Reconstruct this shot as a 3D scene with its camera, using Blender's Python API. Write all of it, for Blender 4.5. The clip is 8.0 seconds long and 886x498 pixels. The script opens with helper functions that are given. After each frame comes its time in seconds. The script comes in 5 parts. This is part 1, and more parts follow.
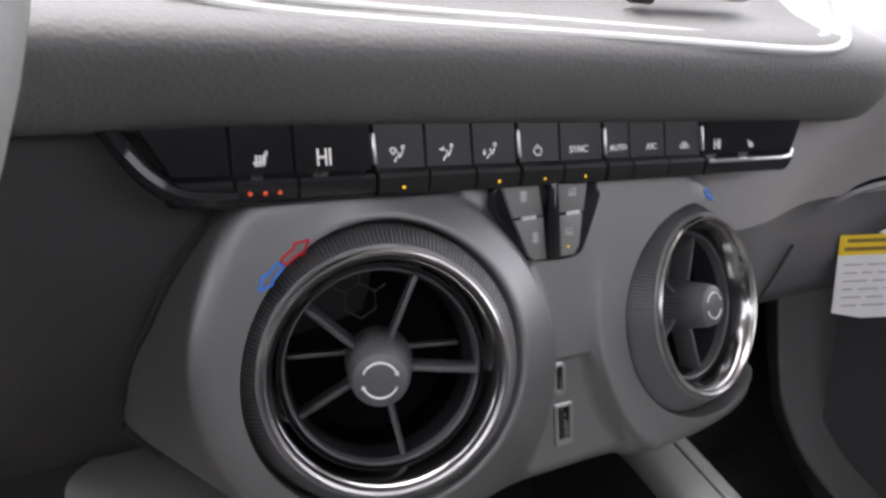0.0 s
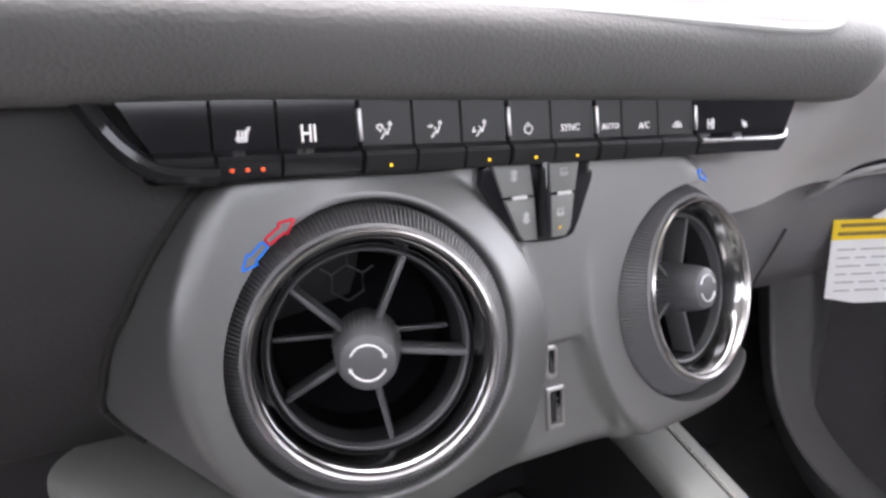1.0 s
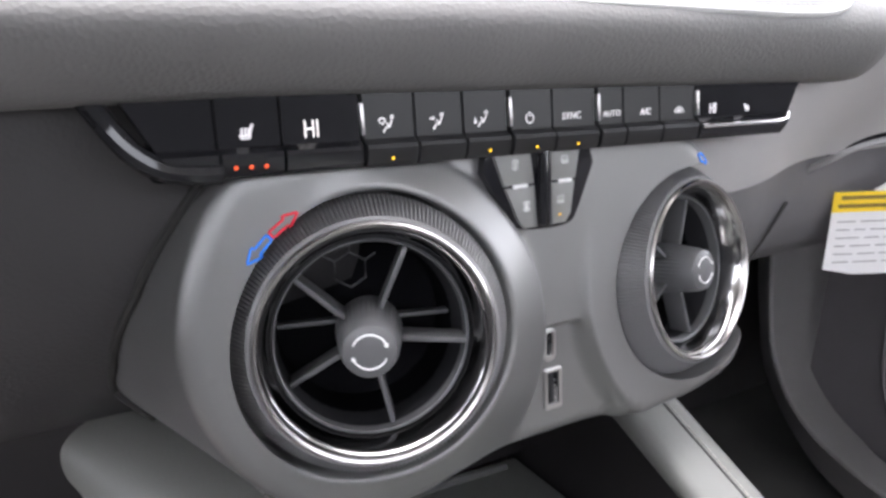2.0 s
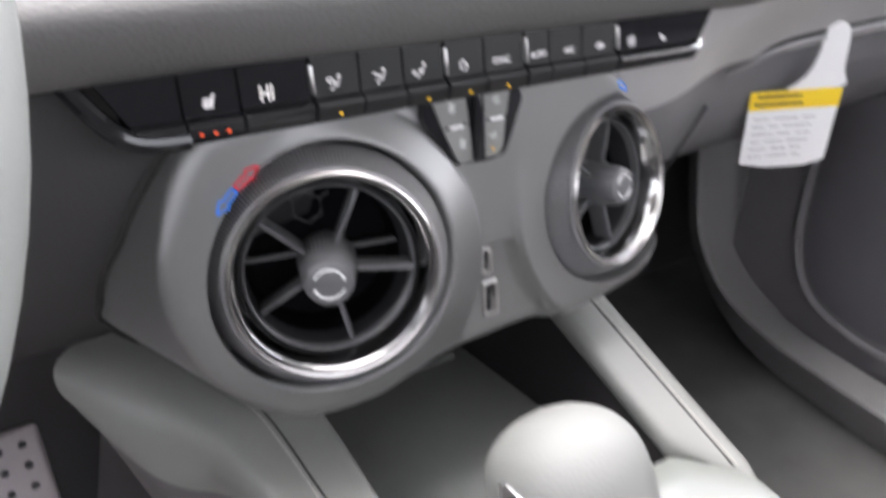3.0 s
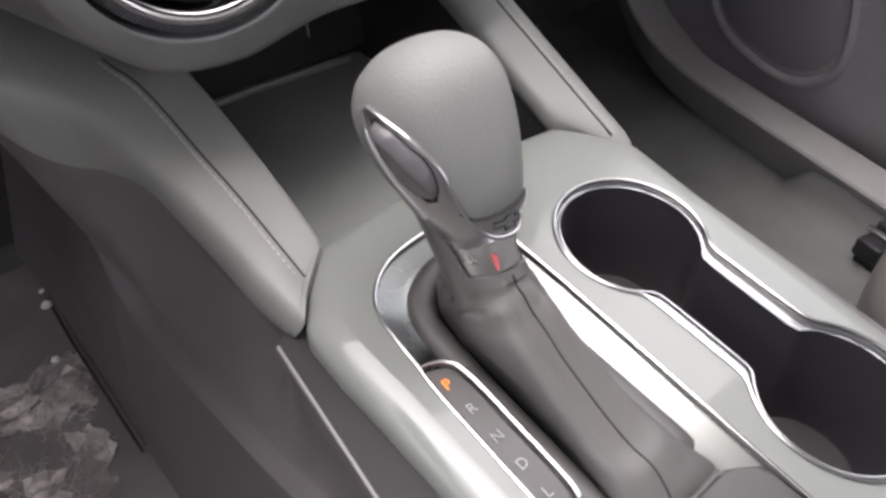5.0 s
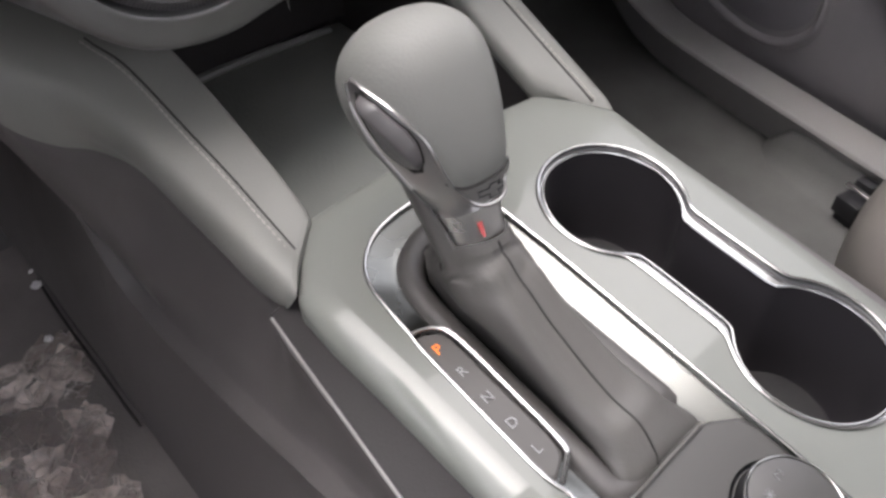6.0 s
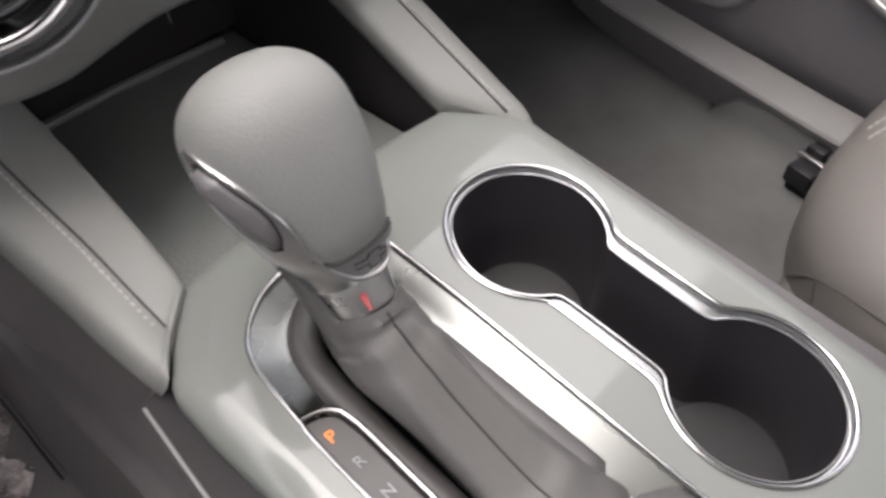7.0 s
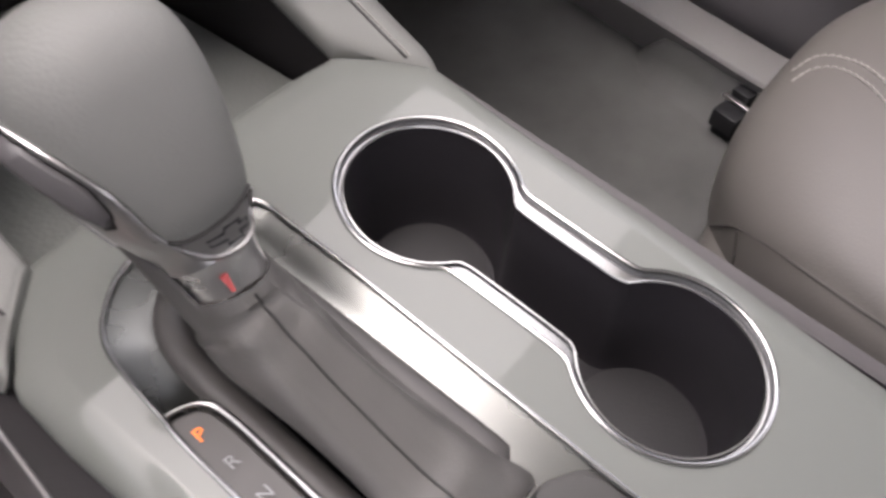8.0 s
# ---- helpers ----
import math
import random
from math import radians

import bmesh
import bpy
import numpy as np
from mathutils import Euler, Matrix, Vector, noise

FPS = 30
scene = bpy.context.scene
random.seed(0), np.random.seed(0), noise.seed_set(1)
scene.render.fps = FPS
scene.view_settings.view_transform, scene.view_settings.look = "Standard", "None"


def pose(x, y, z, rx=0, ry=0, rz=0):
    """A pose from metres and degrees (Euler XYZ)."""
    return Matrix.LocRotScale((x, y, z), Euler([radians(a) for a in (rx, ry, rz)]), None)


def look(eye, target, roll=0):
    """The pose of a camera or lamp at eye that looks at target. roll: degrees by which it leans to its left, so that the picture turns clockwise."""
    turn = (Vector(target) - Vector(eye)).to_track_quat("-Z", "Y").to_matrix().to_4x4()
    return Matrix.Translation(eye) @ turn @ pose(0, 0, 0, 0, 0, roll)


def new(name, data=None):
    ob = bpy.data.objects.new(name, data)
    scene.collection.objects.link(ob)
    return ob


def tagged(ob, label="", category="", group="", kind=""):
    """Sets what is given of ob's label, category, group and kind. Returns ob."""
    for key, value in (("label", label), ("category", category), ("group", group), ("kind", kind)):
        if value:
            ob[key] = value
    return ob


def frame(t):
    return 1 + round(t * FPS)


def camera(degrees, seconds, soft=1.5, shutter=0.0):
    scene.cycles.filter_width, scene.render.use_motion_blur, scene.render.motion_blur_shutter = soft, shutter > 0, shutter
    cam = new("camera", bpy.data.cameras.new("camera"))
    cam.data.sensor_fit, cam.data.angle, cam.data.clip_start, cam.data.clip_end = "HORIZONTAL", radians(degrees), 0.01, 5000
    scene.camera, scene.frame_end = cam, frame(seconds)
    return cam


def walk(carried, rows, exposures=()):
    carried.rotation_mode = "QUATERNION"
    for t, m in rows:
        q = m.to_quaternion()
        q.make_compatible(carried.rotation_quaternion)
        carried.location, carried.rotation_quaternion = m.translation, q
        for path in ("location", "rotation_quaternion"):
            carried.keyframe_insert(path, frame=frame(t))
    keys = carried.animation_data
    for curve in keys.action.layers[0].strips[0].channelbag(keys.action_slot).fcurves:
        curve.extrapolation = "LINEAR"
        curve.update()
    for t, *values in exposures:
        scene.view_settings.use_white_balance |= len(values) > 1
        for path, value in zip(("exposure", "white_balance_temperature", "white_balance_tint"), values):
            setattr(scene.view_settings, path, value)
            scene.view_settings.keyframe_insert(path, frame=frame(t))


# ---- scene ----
cam = camera(60.2, 8.0, soft=3.0, shutter=0.5)
PATH = [
    (0, (0.008, -0.001, 0.745), (1.011, 1.678, 0.322), -0.5),
    (0.5, (0.011, 0.005, 0.738), (1.037, 1.667, 0.309), -0.2),
    (1, (0.012, 0.003, 0.739), (1.029, 1.668, 0.296), -0.6),
    (1.2, (0.013, 0.001, 0.742), (1.015, 1.667, 0.274), -0.4),
    (2.3, (0.011, 0.002, 0.757), (1.008, 1.631, 0.164), -0.7),
    (2.5, (0.008, -0.001, 0.758), (1.008, 1.617, 0.138), -1.1),
    (2.8, (0.002, -0.008, 0.774), (1.007, 1.543, 0.011), -1.0),
    (3, (-0.002, -0.023, 0.794), (1.036, 1.444, -0.086), -0.7),
    (3.2, (-0.004, -0.039, 0.795), (1.042, 1.348, -0.195), -1.0),
    (3.5, (-0.003, -0.047, 0.767), (1.035, 1.205, -0.396), 0.2),
    (3.7, (-0.002, -0.052, 0.756), (1.021, 1.155, -0.468), 0.6),
    (4, (0.002, -0.057, 0.749), (0.999, 1.099, -0.542), 0.7),
    (4.5, (0.003, -0.061, 0.746), (0.983, 1.064, -0.585), 1.1),
    (4.7, (0.001, -0.064, 0.744), (0.978, 1.06, -0.591), 1.0),
    (5.8, (-0.001, -0.075, 0.751), (0.939, 0.995, -0.654), -0.2),
    (6, (-0.004, -0.073, 0.751), (0.95, 0.978, -0.657), 0.0),
    (6.5, (0.025, -0.062, 0.755), (0.986, 0.946, -0.68), -1.1),
    (7, (0.064, -0.053, 0.748), (1.016, 0.897, -0.733), -2.4),
    (7.5, (0.081, -0.053, 0.742), (1.028, 0.82, -0.787), -3.0),
    (8, (0.099, -0.049, 0.726), (1.073, 0.716, -0.845), 1.2),
]
EXPOSURES = [
    (0, 2.75, 6500, 15),
    (0.5, 3.3, 6500, 16),
    (1, 3.55, 6500, 15),
    (2.5, 3.7, 6400, 14),
    (3, 3.55, 6500, 14),
    (3.5, 3.55, 6600, 14),
    (4, 3.1, 6600, 15),
    (4.5, 2.95, 6600, 16),
    (6, 2.7, 6700, 15),
    (7, 2.72, 6750, 15),
    (7.5, 2.5, 6700, 18),
    (8, 2.5, 6800, 19),
]
walk(cam, [(t, look(eye, target, roll)) for t, eye, target, roll in PATH], EXPOSURES)

# ---- light ----
world = bpy.data.worlds.new("sky")
scene.world = world
world.use_nodes = True
wn = world.node_tree.nodes
sky = wn.new("ShaderNodeTexSky")
sky.sky_type = "NISHITA"
sky.sun_disc = False
sky.sun_elevation, sky.sun_rotation = radians(78), radians(-68)
sky.air_density, sky.dust_density = 1.0, 2.0
cloud = wn.new("ShaderNodeHueSaturation")
cloud.inputs["Saturation"].default_value = 0.2
world.node_tree.links.new(sky.outputs[0], cloud.inputs["Color"])
world.node_tree.links.new(cloud.outputs[0], wn["Background"].inputs[0])
wn["Background"].inputs[1].default_value = 0.15
sun = new("sun", bpy.data.lights.new("sun", "SUN"))
sun.data.energy, sun.data.angle, sun.data.color = 0.4, radians(60), (1.0, 0.98, 0.95)
sun.matrix_world = look((0.25, 0.10, 1.25), (0, 0, 0))


# ---- materials ----
def mat(name, color, rough=0.5, metal=0.0, coat=0.0, grain=0.0, scale=900.0, var=0.12, stain=25.0, emit=None, power=0.0, spec=0.5, coat_rough=0.06):
    m = bpy.data.materials.new(name)
    m.use_nodes = True
    nt = m.node_tree
    b = nt.nodes["Principled BSDF"]
    b.inputs["Roughness"].default_value = rough
    b.inputs["Metallic"].default_value = metal
    b.inputs["Coat Weight"].default_value = coat
    b.inputs["Coat Roughness"].default_value = coat_rough
    b.inputs["Specular IOR Level"].default_value = spec
    co = nt.nodes.new("ShaderNodeTexCoord")
    big = nt.nodes.new("ShaderNodeTexNoise")
    big.inputs["Scale"].default_value = stain
    big.inputs["Detail"].default_value = 5.0
    nt.links.new(co.outputs["Object"], big.inputs["Vector"])
    mix = nt.nodes.new("ShaderNodeMix")
    mix.data_type = "RGBA"
    lo = [c * (1 - var) for c in color]
    hi = [min(1.0, c * (1 + var)) for c in color]
    mix.inputs[6].default_value, mix.inputs[7].default_value = (*lo, 1), (*hi, 1)
    nt.links.new(big.outputs[0], mix.inputs[0])
    nt.links.new(mix.outputs[2], b.inputs["Base Color"])
    rr = nt.nodes.new("ShaderNodeMapRange")
    rr.inputs[3].default_value, rr.inputs[4].default_value = max(0.02, rough * 0.85), min(1.0, rough * 1.15)
    nt.links.new(big.outputs[0], rr.inputs[0])
    nt.links.new(rr.outputs[0], b.inputs["Roughness"])
    if grain:
        fine = nt.nodes.new("ShaderNodeTexVoronoi")
        fine.inputs["Scale"].default_value = scale
        nt.links.new(co.outputs["Object"], fine.inputs["Vector"])
        bump = nt.nodes.new("ShaderNodeBump")
        bump.inputs["Strength"].default_value = grain
        bump.inputs["Distance"].default_value = 0.00025
        nt.links.new(fine.outputs[0], bump.inputs["Height"])
        nt.links.new(bump.outputs[0], b.inputs["Normal"])
    if emit:
        b.inputs["Emission Color"].default_value = (*emit, 1)
        b.inputs["Emission Strength"].default_value = power
    return m


DASH = mat("dash_grain", (0.145, 0.141, 0.138), 0.55, grain=0.9, scale=540, var=0.1, spec=0.3)
# Darker than moulded_panel: shade under the dash roll is in the colour.
KNEE_SHADED = mat("knee_grain_shaded", (0.040, 0.038, 0.039), 0.55, grain=0.5, scale=560, var=0.12)
# Lighter copy of dash_grain: light falling on the passenger side is painted in.
DASH_LIT = mat("dash_grain_lit", (0.34, 0.329, 0.322), 0.5, grain=0.4, scale=900, var=0.1)
PANEL = mat("moulded_panel", (0.06, 0.057, 0.058), 0.55, grain=0.35, scale=900, var=0.12)
# Lighter than moulded_panel: veiling glare over the lid is in the colour.
LID_LIT = mat("glovebox_grain_lit", (0.115, 0.110, 0.112), 0.55, grain=0.5, scale=600, var=0.12)
SIDE = mat("console_side", (0.108, 0.100, 0.100), 0.5, grain=0.3, scale=900, var=0.15, spec=0.3)
# Dark ledge colour; on the bin walls it also holds the shade.
LEDGE_BIN_SHADE = mat("ledge_bin_shade", (0.022, 0.02, 0.021), 0.55, grain=0.25, scale=900, var=0.2, spec=0.2)
POD = mat("pod_satin", (0.235, 0.232, 0.232), 0.44, metal=0.75, var=0.05)
PAD = mat("pad_leatherette", (0.19, 0.19, 0.178), 0.5, grain=0.3, scale=700, var=0.06)
LEATHER = mat("knob_leather", (0.172, 0.173, 0.164), 0.56, spec=0.25, grain=0.5, scale=650, var=0.06)
BOOT = mat("boot_leather", (0.085, 0.081, 0.077), 0.5, grain=0.3, scale=800, var=0.08)
BADGE = mat("badge_grey", (0.15, 0.145, 0.14), 0.45, var=0.05)
REAR_PANEL = mat("rear_panel_grey", (0.060, 0.058, 0.056), 0.42, var=0.06)
LIP = mat("bin_lip", (0.11, 0.11, 0.107), 0.45, var=0.06)
COLLAR = mat("gate_collar", (0.066, 0.062, 0.060), 0.5, var=0.06)
SEAT = mat("seat_leather", (0.138, 0.127, 0.117), 0.5, grain=0.35, scale=600, var=0.06)
TRIM = mat("trim_paint", (0.170, 0.178, 0.164), 0.45, coat=0.55, var=0.02, spec=0.2, coat_rough=0.02)
GATE = mat("gate_silver", (0.15, 0.154, 0.148), 0.27, metal=0.95, var=0.04)
CHROME = mat("chrome", (0.74, 0.73, 0.72), 0.17, metal=1.0, var=0.03)
RING = mat("vent_ring", (0.42, 0.40, 0.392), 0.25, metal=1.0, var=0.04)
RIMS = mat("rim_metal", (0.38, 0.38, 0.378), 0.24, metal=1.0, var=0.04)
RING_DARK = mat("vent_ring_inner", (0.36, 0.355, 0.355), 0.12, metal=1.0, var=0.04)
SATIN = mat("satin_chrome", (0.52, 0.51, 0.505), 0.33, metal=1.0, var=0.04)
BUTTON_GREY = mat("release_button", (0.085, 0.08, 0.082), 0.35, var=0.06)
COLLAR_METAL = mat("collar_metal", (0.86, 0.85, 0.84), 0.28, metal=1.0, var=0.04)
PIANO = mat("piano_black", (0.012, 0.012, 0.014), 0.07, var=0.1, spec=0.4)
BUTTON = mat("button_black", (0.016, 0.016, 0.017), 0.36, var=0.08, spec=0.3)
VENT = mat("vent_black", (0.018, 0.018, 0.02), 0.45, var=0.1, spec=0.3)
VANE = mat("vane_grey", (0.095, 0.095, 0.098), 0.35, var=0.08)
KNURL = mat("knurl_black", (0.17, 0.166, 0.17), 0.3, var=0.1)
HUB = mat("hub_grey", (0.095, 0.095, 0.098), 0.38, grain=0.15, var=0.06)
SILVER = mat("tray_silver", (0.5, 0.5, 0.49), 0.38, metal=0.25, var=0.03)
# Near black: the shade of deep recesses is put into the colour.
VOID = mat("recess_shade", (0.005, 0.005, 0.006), 0.8, spec=0.05)
CUP = mat("cup_liner", (0.023, 0.021, 0.024), 0.45, grain=0.25, scale=1200, var=0.1)
CUPMAT = mat("cup_mat", (0.036, 0.035, 0.036), 0.6, grain=0.4, scale=700)
RUBBER = mat("bin_rubber", (0.19, 0.197, 0.186), 0.6, grain=0.8, scale=420, var=0.15)
CARPET = mat("carpet", (0.17, 0.156, 0.152), 0.95, grain=1.0, scale=380, var=0.35, stain=14, spec=0.1)
UNDERLAY = mat("floor_carpet", (0.12, 0.12, 0.117), 0.95, grain=1.0, scale=380, var=0.5, stain=9, spec=0.1)
SILL = mat("sill_plastic", (0.22, 0.212, 0.212), 0.5, grain=0.4, scale=800, var=0.08)
GRILLE = mat("speaker_cloth", (0.125, 0.118, 0.126), 0.8, grain=0.8, scale=1400, var=0.12)
SWITCH = mat("switch_grey", (0.2, 0.2, 0.195), 0.4, var=0.05)
WHITE = mat("white_print", (0.8, 0.8, 0.8), 0.5, var=0.02)
DIM = mat("grey_print", (0.24, 0.24, 0.25), 0.5, var=0.02)
PAPER = mat("tag_paper", (0.78, 0.77, 0.77), 0.6, var=0.03)
YELLOW = mat("tag_yellow", (0.85, 0.58, 0.02), 0.6, var=0.03)
INK = mat("tag_ink", (0.22, 0.14, 0.03), 0.7)
FAINT = mat("tag_small_print", (0.36, 0.34, 0.35), 0.7)
TRAY = mat("tray_grey", (0.34, 0.34, 0.335), 0.45, var=0.03)
PANEL_PALE = mat("foot_grey", (0.5, 0.5, 0.49), 0.45, var=0.04)
RED = mat("red_print", (0.75, 0.02, 0.05), 0.45, var=0.03)
BLUE = mat("blue_print", (0.02, 0.24, 0.92), 0.45, var=0.03)
DOOR = mat("door_moulding", (0.155, 0.147, 0.152), 0.55, grain=0.3, scale=900, var=0.12)
THREAD = mat("thread", (0.36, 0.345, 0.32), 0.7, var=0.1)
SEAM_GREY = mat("seat_seam", (0.075, 0.07, 0.065), 0.6)
SEAM = mat("seam_shadow", (0.02, 0.019, 0.018), 0.7)
LIT_WHITE = mat("lit_white", (0.8, 0.8, 0.8), 0.5, emit=(1.0, 0.93, 0.88), power=0.055)
LIT_ICON = mat("lit_icon", (0.7, 0.7, 0.72), 0.5, emit=(1.0, 0.94, 0.95), power=0.035)
LIT_AMBER = mat("lit_amber", (0.8, 0.4, 0.02), 0.5, emit=(1.0, 0.62, 0.02), power=0.12)
LIT_RED = mat("lit_red", (0.8, 0.1, 0.02), 0.5, emit=(1.0, 0.10, 0.03), power=0.06)
LIT_MARK = mat("lit_mark", (0.6, 0.12, 0.12), 0.4, emit=(1.0, 0.14, 0.14), power=0.008)
LIT_P = mat("lit_orange", (0.8, 0.2, 0.02), 0.5, emit=(1.0, 0.22, 0.05), power=0.16)
FILM = mat("mat_film", (0.34, 0.3, 0.27), 0.3, grain=0.6, scale=60, var=0.7, stain=45)
GROUND = mat("concrete", (0.36, 0.35, 0.34), 0.9, var=0.15, stain=0.8)
HEADLINER = mat("headliner", (0.66, 0.65, 0.62), 0.9, grain=0.4, scale=700)
PEDAL = mat("pedal_pad", (0.38, 0.34, 0.34), 0.5, grain=0.3, scale=500, var=0.15)
RIM = mat("wheel_leather", (0.26, 0.265, 0.25), 0.45, grain=0.3, scale=700, var=0.05)


def crinkled(m, dark, tan, crease):
    """Clear film: cloudy tan patches under a fine net of pale creases."""
    nt = m.node_tree
    b = nt.nodes["Principled BSDF"]
    co = nt.nodes.new("ShaderNodeTexCoord")

    def cloudy(scale, lo, hi, distortion=0.6):
        n = nt.nodes.new("ShaderNodeTexNoise")
        n.inputs["Scale"].default_value, n.inputs["Detail"].default_value, n.inputs["Distortion"].default_value = scale, 7.0, distortion
        nt.links.new(co.outputs["Object"], n.inputs["Vector"])
        r = nt.nodes.new("ShaderNodeMapRange")
        r.inputs[1].default_value, r.inputs[2].default_value = lo, hi
        nt.links.new(n.outputs[0], r.inputs[0])
        return n, r

    wide, patch = cloudy(15.0, 0.34, 0.56)
    _, speck = cloudy(60.0, 0.28, 0.60)
    warp = nt.nodes.new("ShaderNodeMix")
    warp.data_type = "RGBA"
    warp.inputs[0].default_value = 0.025
    nt.links.new(co.outputs["Object"], warp.inputs[6])
    nt.links.new(wide.outputs[1], warp.inputs[7])
    lines = []
    for scale, width in ((26.0, 0.012), (43.0, 0.018), (71.0, 0.03)):
        cell = nt.nodes.new("ShaderNodeTexVoronoi")
        cell.feature = "DISTANCE_TO_EDGE"
        cell.inputs["Scale"].default_value = scale
        nt.links.new(warp.outputs[2], cell.inputs["Vector"])
        r = nt.nodes.new("ShaderNodeMapRange")
        r.inputs[1].default_value, r.inputs[2].default_value, r.inputs[3].default_value, r.inputs[4].default_value = 0.0, width, 1.0, 0.0
        nt.links.new(cell.outputs[0], r.inputs[0])
        lines.append(r)

    def math_node(op, a, c):
        n = nt.nodes.new("ShaderNodeMath")
        n.operation = op
        nt.links.new(a, n.inputs[0])
        nt.links.new(c, n.inputs[1])
        return n.outputs[0]

    net = math_node("MULTIPLY", math_node("MAXIMUM", math_node("MAXIMUM", lines[0].outputs[0], lines[1].outputs[0]), lines[2].outputs[0]), speck.outputs[0])
    # angular facets, each clearer or cloudier than its neighbours
    facets = []
    for scale in (26.0, 43.0):
        cell = nt.nodes.new("ShaderNodeTexVoronoi")
        cell.inputs["Scale"].default_value = scale
        nt.links.new(warp.outputs[2], cell.inputs["Vector"])
        r = nt.nodes.new("ShaderNodeMapRange")
        r.inputs[1].default_value, r.inputs[2].default_value, r.inputs[3].default_value = 0.25, 0.72, 0.28
        nt.links.new(cell.outputs["Color"], r.inputs[0])
        facets.append(r.outputs[0])
    facet = math_node("MAXIMUM", math_node("MULTIPLY", facets[0], facets[1]), math_node("MULTIPLY", patch.outputs[0], facets[1]))
    soft = nt.nodes.new("ShaderNodeMapRange")
    soft.inputs[3].default_value, soft.inputs[4].default_value = 0.45, 1.0
    nt.links.new(speck.outputs[0], soft.inputs[0])
    body = math_node("MULTIPLY", facet, soft.outputs[0])

    def blend(f, a, c):
        n = nt.nodes.new("ShaderNodeMix")
        n.data_type = "RGBA"
        nt.links.new(f, n.inputs[0])
        if isinstance(a, tuple):
            n.inputs[6].default_value = (*a, 1)
        else:
            nt.links.new(a, n.inputs[6])
        n.inputs[7].default_value = (*c, 1)
        return n.outputs[2]

    nt.links.new(blend(net, blend(body, dark, tan), crease), b.inputs["Base Color"])
    bump = nt.nodes.new("ShaderNodeBump")
    bump.inputs["Strength"].default_value, bump.inputs["Distance"].default_value = 1.0, 0.004
    nt.links.new(net, bump.inputs["Height"])
    nt.links.new(bump.outputs[0], b.inputs["Normal"])
    seen = nt.nodes.new("ShaderNodeMapRange")
    seen.inputs[3].default_value, seen.inputs[4].default_value = 0.14, 1.0
    nt.links.new(math_node("MAXIMUM", body, net), seen.inputs[0])
    nt.links.new(seen.outputs[0], b.inputs["Alpha"])


crinkled(FILM, (0.48, 0.39, 0.36), (1.0, 0.90, 0.85), (1.0, 0.97, 0.95))


# ---- mesh helpers ----
def part(name, bm, material, parent=None, label="", smooth=True, flat_angle=35):
    bmesh.ops.recalc_face_normals(bm, faces=bm.faces)
    if smooth:
        lim = radians(flat_angle)
        for f in bm.faces:
            f.smooth = not f.select
            f.select = False
        for e in bm.edges:
            if len(e.link_faces) == 2 and e.calc_face_angle(0) > lim:
                e.smooth = False
    me = bpy.data.meshes.new(name)
    bm.to_mesh(me)
    bm.free()
    me.materials.append(material)
    ob = new(name, me)
    if parent:
        ob.parent = parent
    if label:
        ob["label"] = label
    return ob


def thing(name, label, category, group="", kind=""):
    return tagged(new(name), label, category, group, kind)


def loft(rings, closed=True, cap0=True, cap1=True):
    bm = bmesh.new()
    rows = [[bm.verts.new(p) for p in r] for r in rings]
    n = len(rows[0])
    for a, b in zip(rows, rows[1:]):
        for i in range(n if closed else n - 1):
            j = (i + 1) % n
            bm.faces.new((a[i], a[j], b[j], b[i]))
    if closed and cap0:
        bm.faces.new(rows[0][::-1])
    if closed and cap1:
        bm.faces.new(rows[-1])
    return bm


def tube(path, r, closed=False, n=8, flat=1.0, up=None):
    pts = [Vector(p) for p in path]
    rings = []
    m = len(pts)
    side0 = Vector(up) if up else None
    for i, p in enumerate(pts):
        if closed:
            d = pts[(i + 1) % m] - pts[i - 1]
        else:
            d = pts[min(i + 1, m - 1)] - pts[max(i - 1, 0)]
        d.normalize()
        ref = side0 if side0 else (Vector((0, 0, 1)) if abs(d.z) < 0.9 else Vector((1, 0, 0)))
        a = d.cross(ref).normalized()
        b = a.cross(d)
        rings.append([p + a * (r * math.cos(q)) + b * (r * flat * math.sin(q)) for q in [2 * math.pi * k / n for k in range(n)]])
    if closed:
        rings.append(rings[0])
        bm = loft(rings, True, False, False)
        bmesh.ops.remove_doubles(bm, verts=bm.verts, dist=1e-7)
        return bm
    return loft(rings)


def revolve(profile, m, n=64, closed=False):
    """profile: (radius, z) pairs, turned round the z axis of m."""
    bm = bmesh.new()
    rows = []
    for r, z in profile:
        if r < 1e-6:
            rows.append([bm.verts.new(m @ Vector((0, 0, z)))])
        else:
            rows.append([bm.verts.new(m @ Vector((r * math.cos(2 * math.pi * k / n), r * math.sin(2 * math.pi * k / n), z))) for k in range(n)])
    pairs = list(zip(rows, rows[1:]))
    if closed:
        pairs.append((rows[-1], rows[0]))
    for a, b in pairs:
        for k in range(n):
            j = (k + 1) % n
            if len(a) == 1:
                bm.faces.new((a[0], b[j], b[k]))
            elif len(b) == 1:
                bm.faces.new((a[k], a[j], b[0]))
            else:
                bm.faces.new((a[k], a[j], b[j], b[k]))
    return bm


def rbox(size, m, bevel=0.001, seg=2):
    bm = bmesh.new()
    bmesh.ops.create_cube(bm, size=1.0)
    bmesh.ops.scale(bm, vec=size, verts=bm.verts)
    if bevel:
        bmesh.ops.bevel(bm, geom=bm.edges[:], offset=bevel, segments=seg, affect="EDGES", profile=0.5)
    bm.transform(m)
    return bm


